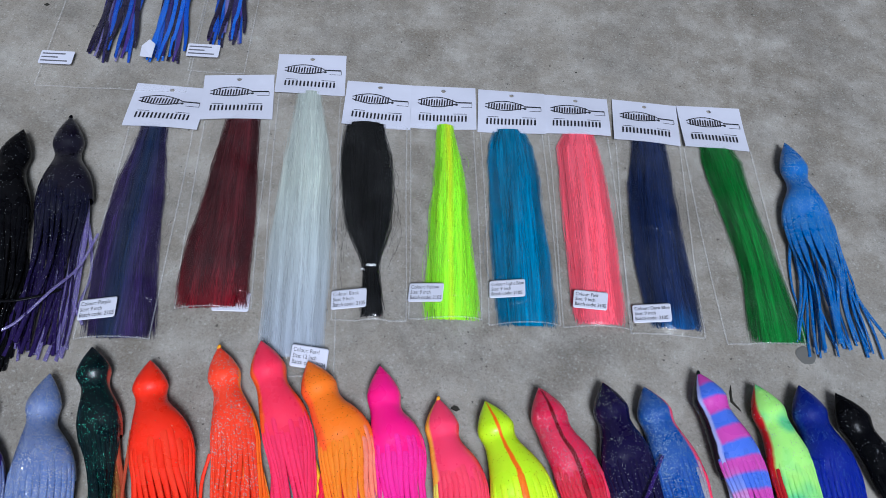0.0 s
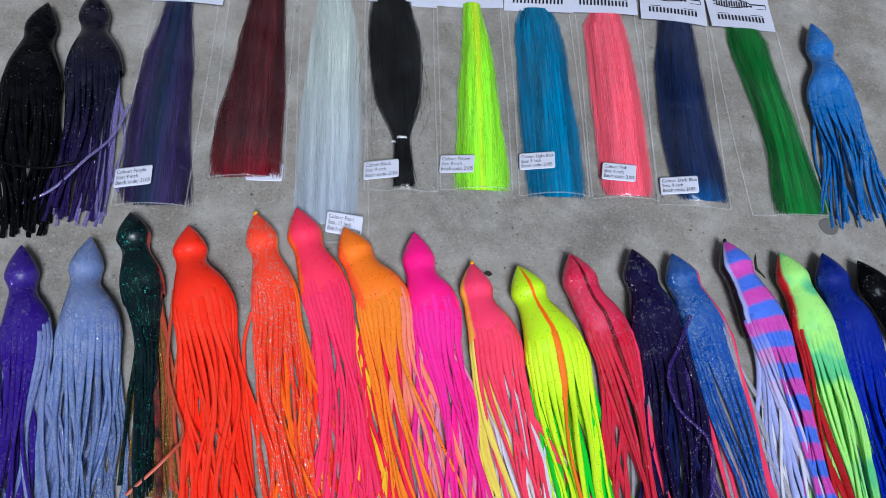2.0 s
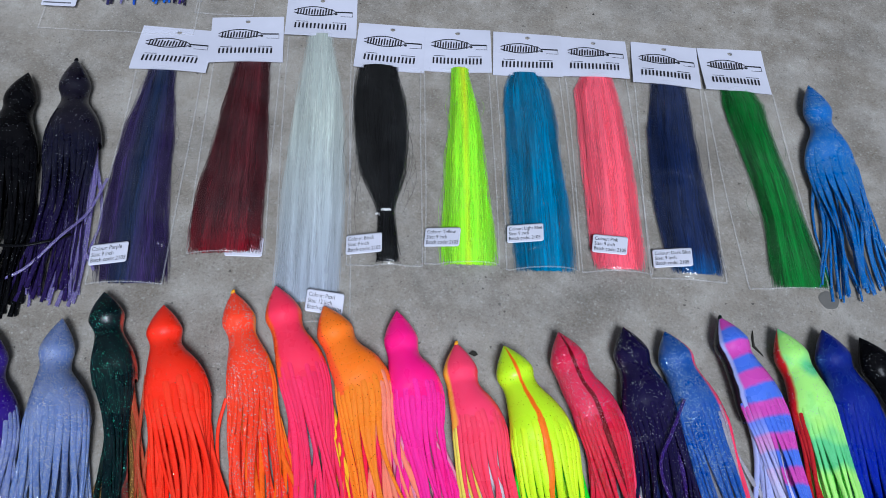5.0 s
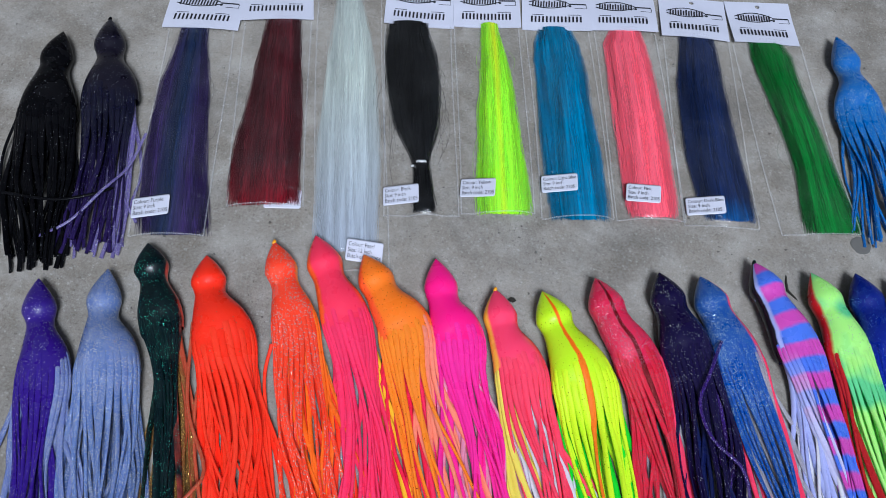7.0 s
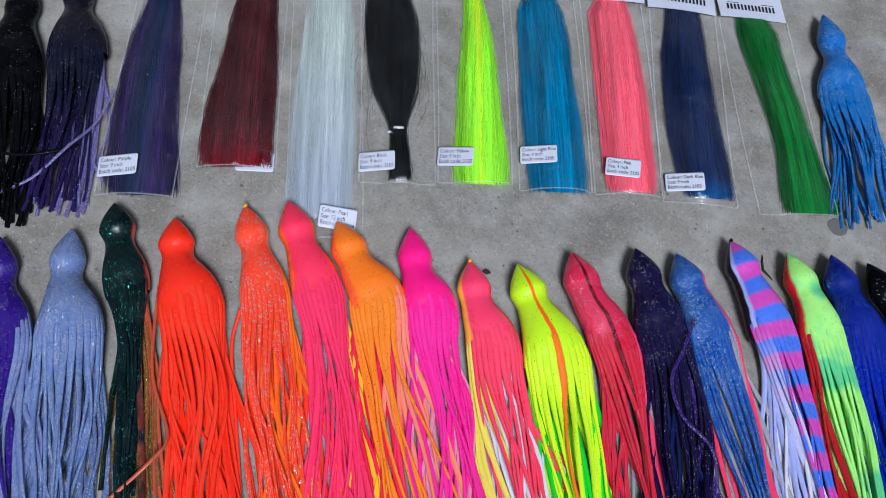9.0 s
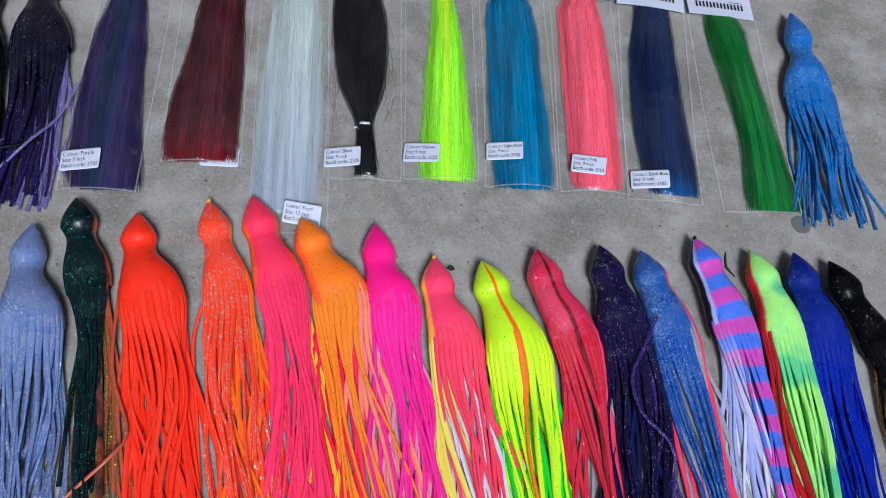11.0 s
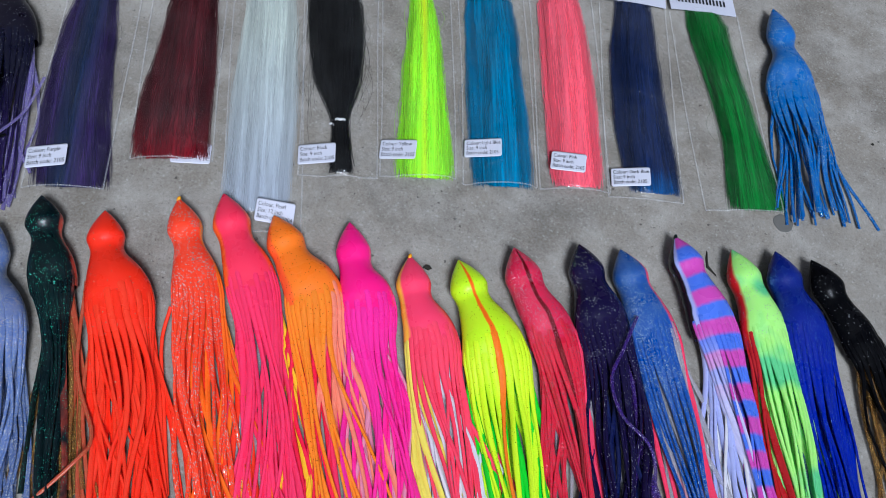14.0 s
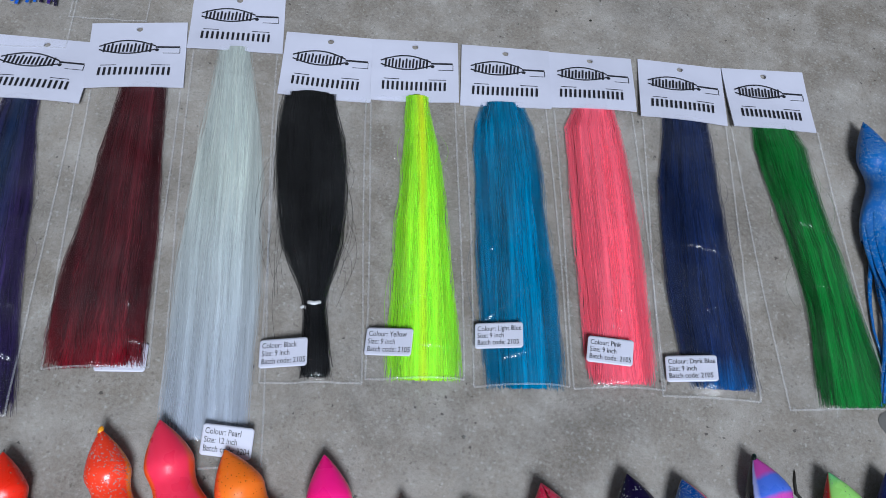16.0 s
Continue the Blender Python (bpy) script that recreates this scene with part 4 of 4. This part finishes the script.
striped = skin("blue_pink_banded_vinyl", (0.085, 0.18, 0.74), left=((0.42, 0.46, 0.85), -0.68), bands=((0.62, 0.075, 0.46), 0.0265), line=((0.006, 0.006, 0.012), -0.93, 0.10))
lilac_st = skin("pale_lilac_strand", (0.42, 0.45, 0.80))
striped_st = skin("blue_pink_banded_strand", (0.085, 0.18, 0.74), bands=((0.62, 0.075, 0.46), 0.0265))
striped_pale = skin("banded_strand_paling_to_lilac", (0.085, 0.18, 0.74), bands=((0.62, 0.075, 0.46), 0.0265), fade=((0.60, 0.58, 0.84), 0.085, 0.15))
skirt("blue and pink banded squid skirt with white strands", [(0.266, -0.025), (0.286, -0.062), (0.305, -0.094), (0.325, -0.143), (0.355, -0.247)],
      [0.0152, 0.0147, 0.0205, 0.018, 0.0171], striped, [(-0.9, -0.3, striped_pale), (-0.3, 1, striped_st)], [(-1, -0.3, lilac_st), (-0.3, 0.2, white_st), (0.2, 1, striped_st)], [(-1, 0.2, white_st)], 24, sweep=0.008,
      tip=teal_black, wander=0.7, spread=1.25)

green = skin("pale_green_vinyl_blotched", (0.45, 0.92, 0.20), blotch=(0.04, 0.52, 0.28), left=((0.60, 0.01, 0.01), -0.80), glitter=(0.02, SILVER, 1263))
green_st = skin("pale_green_strand", (0.45, 0.92, 0.20), blotch=(0.04, 0.52, 0.28))
red_edge = skin("red_edge_strand", (0.45, 0.008, 0.012))
skirt("pale green blotched squid skirt with a red edge", [(0.316, -0.023), (0.337, -0.062), (0.35, -0.092), (0.367, -0.142), (0.393, -0.242)],
      [0.0147, 0.0146, 0.0205, 0.0209, 0.0214], green, [(-1, -0.76, red_edge), (-0.76, 1, green_st)], [(-1, 1, green_st)], [(-1, 1, green_st)], 25, wander=0.6)

royal = skin("royal_blue_vinyl", (0.003, 0.012, 0.19), gloss=0.42, glitter=(0.06, (0.25, 0.5, 1.0), 1403), fade=((0.003, 0.014, 0.34), 0.04, 0.12))
royal_clear = skin("clear_blue_strand", (0.12, 0.22, 0.5), clear=0.45, glitter=(0.2, SILVER, 1333))
skirt("royal blue squid skirt with clear glitter strands", [(0.354, -0.014), (0.369, -0.052), (0.383, -0.083), (0.397, -0.134), (0.421, -0.23)],
      [0.0151, 0.015, 0.022, 0.0213, 0.0209], royal, [(-0.95, 1, royal)], [(-0.6, 1, royal), (-1, -0.6, royal_clear)], [(-1, 1, royal_clear)], 26, sweep=0.005, wander=0.6)

black = skin("black_vinyl_fine_glitter", (0.0018, 0.0018, 0.0028), gloss=0.07, glitter=(0.012, SILVER, 1192), rough=0.28)
black_st = skin("black_strand", (0.0018, 0.0018, 0.0028), gloss=0.07, glitter=(0.008, SILVER, 1192))
skirt("black squid skirt with clear gold inner strands", [(0.386, -0.013), (0.412, -0.05), (0.43, -0.073), (0.449, -0.109), (0.469, -0.184)],
      [0.0147, 0.0131, 0.0175, 0.0185, 0.019], black, [(-1, 1, black_st)], [(0.2, 1, black_st), (-1, 0.2, gold_clear)], [(-1, 0.5, gold_clear)], 27, sweep=0.011, top_count=9, strand_width=0.0042)

skirt("black squid skirt with fine silver glitter", [(-0.414, 0.066), (-0.401, 0.015), (-0.385, -0.029), (-0.358, -0.099), (-0.327, -0.174)],
      [0.015, 0.0152, 0.0264, 0.0275, 0.0185], black, [(-1, 1, black_st)], [(-1, 1, black_st)], [(-1, 1, black_st)], 28, reach=1.06, wander=0.7,
      loose=[(black_st, [(-0.4089, -0.0413, 0.012), (-0.4059, -0.0791, 0.006), (-0.3875, -0.124, 0.004), (-0.3651, -0.1745, 0.003)]),
             (black_st, [(-0.381, -0.121, 0.016), (-0.3336, -0.1186, 0.020), (-0.3055, -0.1045, 0.018), (-0.2945, -0.0909, 0.012)])])

violet_black = skin("black_violet_vinyl", (0.004, 0.003, 0.010), gloss=0.42, fade=((0.008, 0.005, 0.03), 0.10, 0.20), glitter=(0.02, SILVER, 1192))
violet_black_st = skin("black_violet_strand", (0.003, 0.003, 0.014), gloss=0.42, fade=((0.018, 0.008, 0.07), 0.14, 0.26), glitter=(0.02, SILVER, 1192))
clear_violet = skin("clear_violet_strand", (0.20, 0.16, 0.42), clear=0.45, glitter=(0.14, SILVER, 1333))
skirt("black violet squid skirt with clear violet strands", [(-0.378, 0.094), (-0.357, 0.044), (-0.339, 0.005), (-0.314, -0.069), (-0.292, -0.153)],
      [0.0148, 0.0135, 0.0259, 0.0261, 0.0232], violet_black, [(-0.95, 0.95, violet_black_st)], [(-1, 0.5, violet_black_st), (0.5, 1, clear_violet)],
      [(-1, 1, clear_violet)], 29, tip=black, reach=1.06, wander=0.8,
      loose=[(clear_violet, [(-0.2898, -0.0282, 0.012), (-0.2905, -0.0661, 0.012), (-0.2991, -0.0986, 0.018), (-0.3161, -0.1313, 0.012), (-0.3384, -0.1491, 0.006)]),
             (clear_violet, [(-0.2924, -0.0662, 0.010), (-0.2879, -0.0897, 0.006), (-0.2654, -0.1146, 0.003)])])

sky_blue = skin("blue_vinyl_sky_glitter", (0.010, 0.12, 0.42), glitter=(0.18, (0.7, 0.9, 1.0), 1300))
sky_st = skin("blue_sky_strand", (0.012, 0.14, 0.46), clear=0.15, glitter=(0.14, (0.7, 0.9, 1.0), 1300))
skirt("bright blue glitter squid skirt with thin strands", [(0.34, 0.269), (0.356, 0.216), (0.364, 0.177), (0.381, 0.109), (0.399, 0.033)],
      [0.0142, 0.0125, 0.0255, 0.0285, 0.0320], sky_blue, [(-1, 1, sky_st)], [(-1, 1, sky_st)], [(-1, 1, sky_st)], 30, top_count=9, strand_width=0.0042, flat=0.32, reach=1.05, wander=0.6)


# ---- skirt packs beyond the row ----
def skirt_pack(label, corner, turn, w, h, groups, sticker, seed, fold=None):
    """A clear bag with two-tone skirts in it; corner: its near left corner; groups: (from, to) across, where strands hang."""
    rnd = random.Random(seed)
    thing = new("skirt_pack")
    thing.matrix_world = pose(corner[0], corner[1], 0, 0, 0, turn)
    tagged(thing, label, "lure skirt pack", "skirt packs beyond the row")
    for x0, x1 in groups:
        for k in range(22):
            x = x0 + (x1 - x0) * (k % 11 + 0.5 + 0.5 * (k // 11)) / 11.5 + rnd.uniform(-0.002, 0.002)
            y0 = 0.048 + rnd.uniform(0, 0.012) - 0.01 * (k % 2)
            mid = (x0 + x1) / 2
            pts = [(mid + (x - mid) * (1 - 0.35 * g) + 0.0020 * math.sin(k + 7 * g) + 0.004 * math.sin(2.3 * k) * (1 - g), y0 + (h - 0.09 - y0) * g, 0.003 + 0.006 * g + 0.002 * (k % 3)) for g in np.linspace(0, 1, 16)]
            strand_object(pts, 0.0052 * np.interp(np.linspace(0, 1, 16), (0, 0.2, 1), (0.5, 1, 1)), 0.0014, [0] * 16, np.linspace(0, 0.2, 16), PACK_MATS[rnd.randrange(6)], thing)
        bm = bmesh.new()
        bmesh.ops.create_uvsphere(bm, u_segments=20, v_segments=12, radius=1)
        for v in bm.verts:
            squeeze = 0.75 + 0.25 * math.cos(3 * v.co.y)
            v.co = ((x0 + x1) / 2 + v.co.x * (x1 - x0) * 0.42 * squeeze, h - 0.075 + v.co.y * 0.05, 0.010 + v.co.z * 0.009)
        part("head", bm, PACK_MATS[0], thing)
    bm = bmesh.new()
    grid = []
    for j in range(25):
        y = h * j / 24
        grid.append([bm.verts.new((w * i / 16, y, 0.0035 + 0.017 * math.sin(math.pi * i / 16) * min(1, max(0, (y - 0.03) / 0.06)) + 0.0008 * math.sin(i * 2 + j))) for i in range(17)])
    for a, b in zip(grid, grid[1:]):
        for i in range(16):
            bm.faces.new((a[i], a[i + 1], b[i + 1], b[i]))
    sleeve = part("sleeve", bm, M_FILM, thing, "clear plastic bag")
    sleeve.visible_shadow = False
    for pts in ([(w * k / 15, 0.0005 * math.sin(k), 0.0035) for k in range(16)], [(0.0, h * k / 15, 0.0035) for k in range(16)], [(w, h * k / 15, 0.0035) for k in range(16)]):
        bm = bmesh.new()
        uvl = bm.loops.layers.uv.new("UVMap")
        ribbon(bm, uvl, pts, [0.0012] * 16, 0.0006, [0] * 16, [0] * 16)
        part("seam", bm, M_SEAM, sleeve)
    sx, sy = sticker
    bm = bmesh.new()
    low = [bm.verts.new((sx + a, sy + b, 0.0062)) for a, b in rounded(0.035, 0.019, 0.0016)]
    face = bm.faces.new(low)
    ext = bmesh.ops.extrude_face_region(bm, geom=[face])
    for g in ext["geom"]:
        if isinstance(g, bmesh.types.BMVert):
            g.co.z += 0.0004
    bmesh.ops.recalc_face_normals(bm, faces=bm.faces)
    tag = part("label_sticker", bm, M_STICKER, thing, "white label sticker with faint print", smooth=False)
    bm = bmesh.new()
    for k, run in enumerate((0.024, 0.017, 0.028)):
        bar(bm, sx - 0.0155, sy + 0.0042 - 0.0052 * k, run, 0.0016, 0.0068)
    part("print", bm, M_GREYINK, tag, smooth=False)
    if fold:
        fx, fy = fold
        bm = bmesh.new()
        pts = ((-0.007, -0.010, 0), (0.006, -0.012, 0.001), (0.008, 0.004, 0.005), (0.000, 0.013, 0.003), (-0.008, 0.006, 0.0))
        vs = [bm.verts.new((fx + a, fy + b, 0.012 + c)) for a, b, c in pts]
        face = bm.faces.new(vs)
        ext = bmesh.ops.extrude_face_region(bm, geom=[face])
        for g in ext["geom"]:
            if isinstance(g, bmesh.types.BMVert):
                g.co.z += 0.0005
        bmesh.ops.recalc_face_normals(bm, faces=bm.faces)
        part("label_flap", bm, M_STICKER, thing, "creased white label flap", smooth=False)
    return thing


PACK_MATS = [skin("pack_blue_strand", (0.012, 0.07, 0.42)), skin("pack_navy_strand", (0.02, 0.015, 0.10)),
             skin("pack_violet_strand", (0.05, 0.025, 0.20)), skin("pack_royal_strand", (0.02, 0.12, 0.55)),
             skin("pack_lilac_strand", (0.20, 0.18, 0.45), clear=0.5), skin("pack_black_strand", (0.012, 0.008, 0.03))]
skirt_pack("clear bag of blue and violet squid skirts", (-0.441, 0.131), 12.9, 0.157, 0.29, [(0.043, 0.093), (0.106, 0.144)], (0.014, 0.039), 41, fold=(0.110, 0.051))
skirt_pack("narrow clear bag holding a blue violet skirt", (-0.298, 0.196), 12.4, 0.060, 0.27, [(0.011, 0.053)], (0.012, 0.029), 42)


# ---- small marks and litter ----
def flake(name, label, category, x, y, outline, mat, height):
    bm = bmesh.new()
    low = [bm.verts.new((a, b, 0.0004)) for a, b in outline]
    face = bm.faces.new(low)
    ext = bmesh.ops.extrude_face_region(bm, geom=[face])
    for g in ext["geom"]:
        if isinstance(g, bmesh.types.BMVert):
            g.co.z += height
            g.co.x *= 0.8
            g.co.y *= 0.8
    bmesh.ops.recalc_face_normals(bm, faces=bm.faces)
    ob = part(name, bm, mat, smooth=False)
    ob.location = (x, y, 0)
    return tagged(ob, label, category)


rn = random.Random(5)
flake("stain", "dark round stain on the concrete", "stain", 0.366, 0.026,
      [((0.0085 + 0.0012 * rn.random()) * math.cos(a), (0.0085 + 0.0012 * rn.random()) * math.sin(a)) for a in np.linspace(0, 6.28, 22, endpoint=False)], M_STAIN, 0.0002)
flake("debris_chip", "small black chip lying on the concrete", "debris", 0.068, -0.106, [(-0.004, -0.001), (0.001, -0.0025), (0.004, 0.0), (0.002, 0.002), (-0.002, 0.002)], M_LEAF, 0.0016)
flake("leaf_scrap", "dark dry leaf scrap on the concrete", "leaf", 0.302, -0.036, [(-0.003, 0.014), (-0.0035, 0.006), (-0.002, -0.003), (0.008, -0.010), (0.0035, -0.0055), (-0.0005, -0.002), (-0.002, 0.006)], M_LEAF, 0.0012)
for x, y, s in ((0.36, -0.075, 1.0), (-0.49, 0.25, 0.8), (0.11, 0.32, 0.4), (-0.20, -0.02, 0.4), (0.45, 0.14, 0.5)):
    flake("grit_crumb", "dark grit crumb on the concrete", "debris", x, y, [(-0.003 * s, -0.002 * s), (0.002 * s, -0.003 * s), (0.004 * s, 0.001 * s), (0.0, 0.003 * s)], M_LEAF, 0.0012 * s)
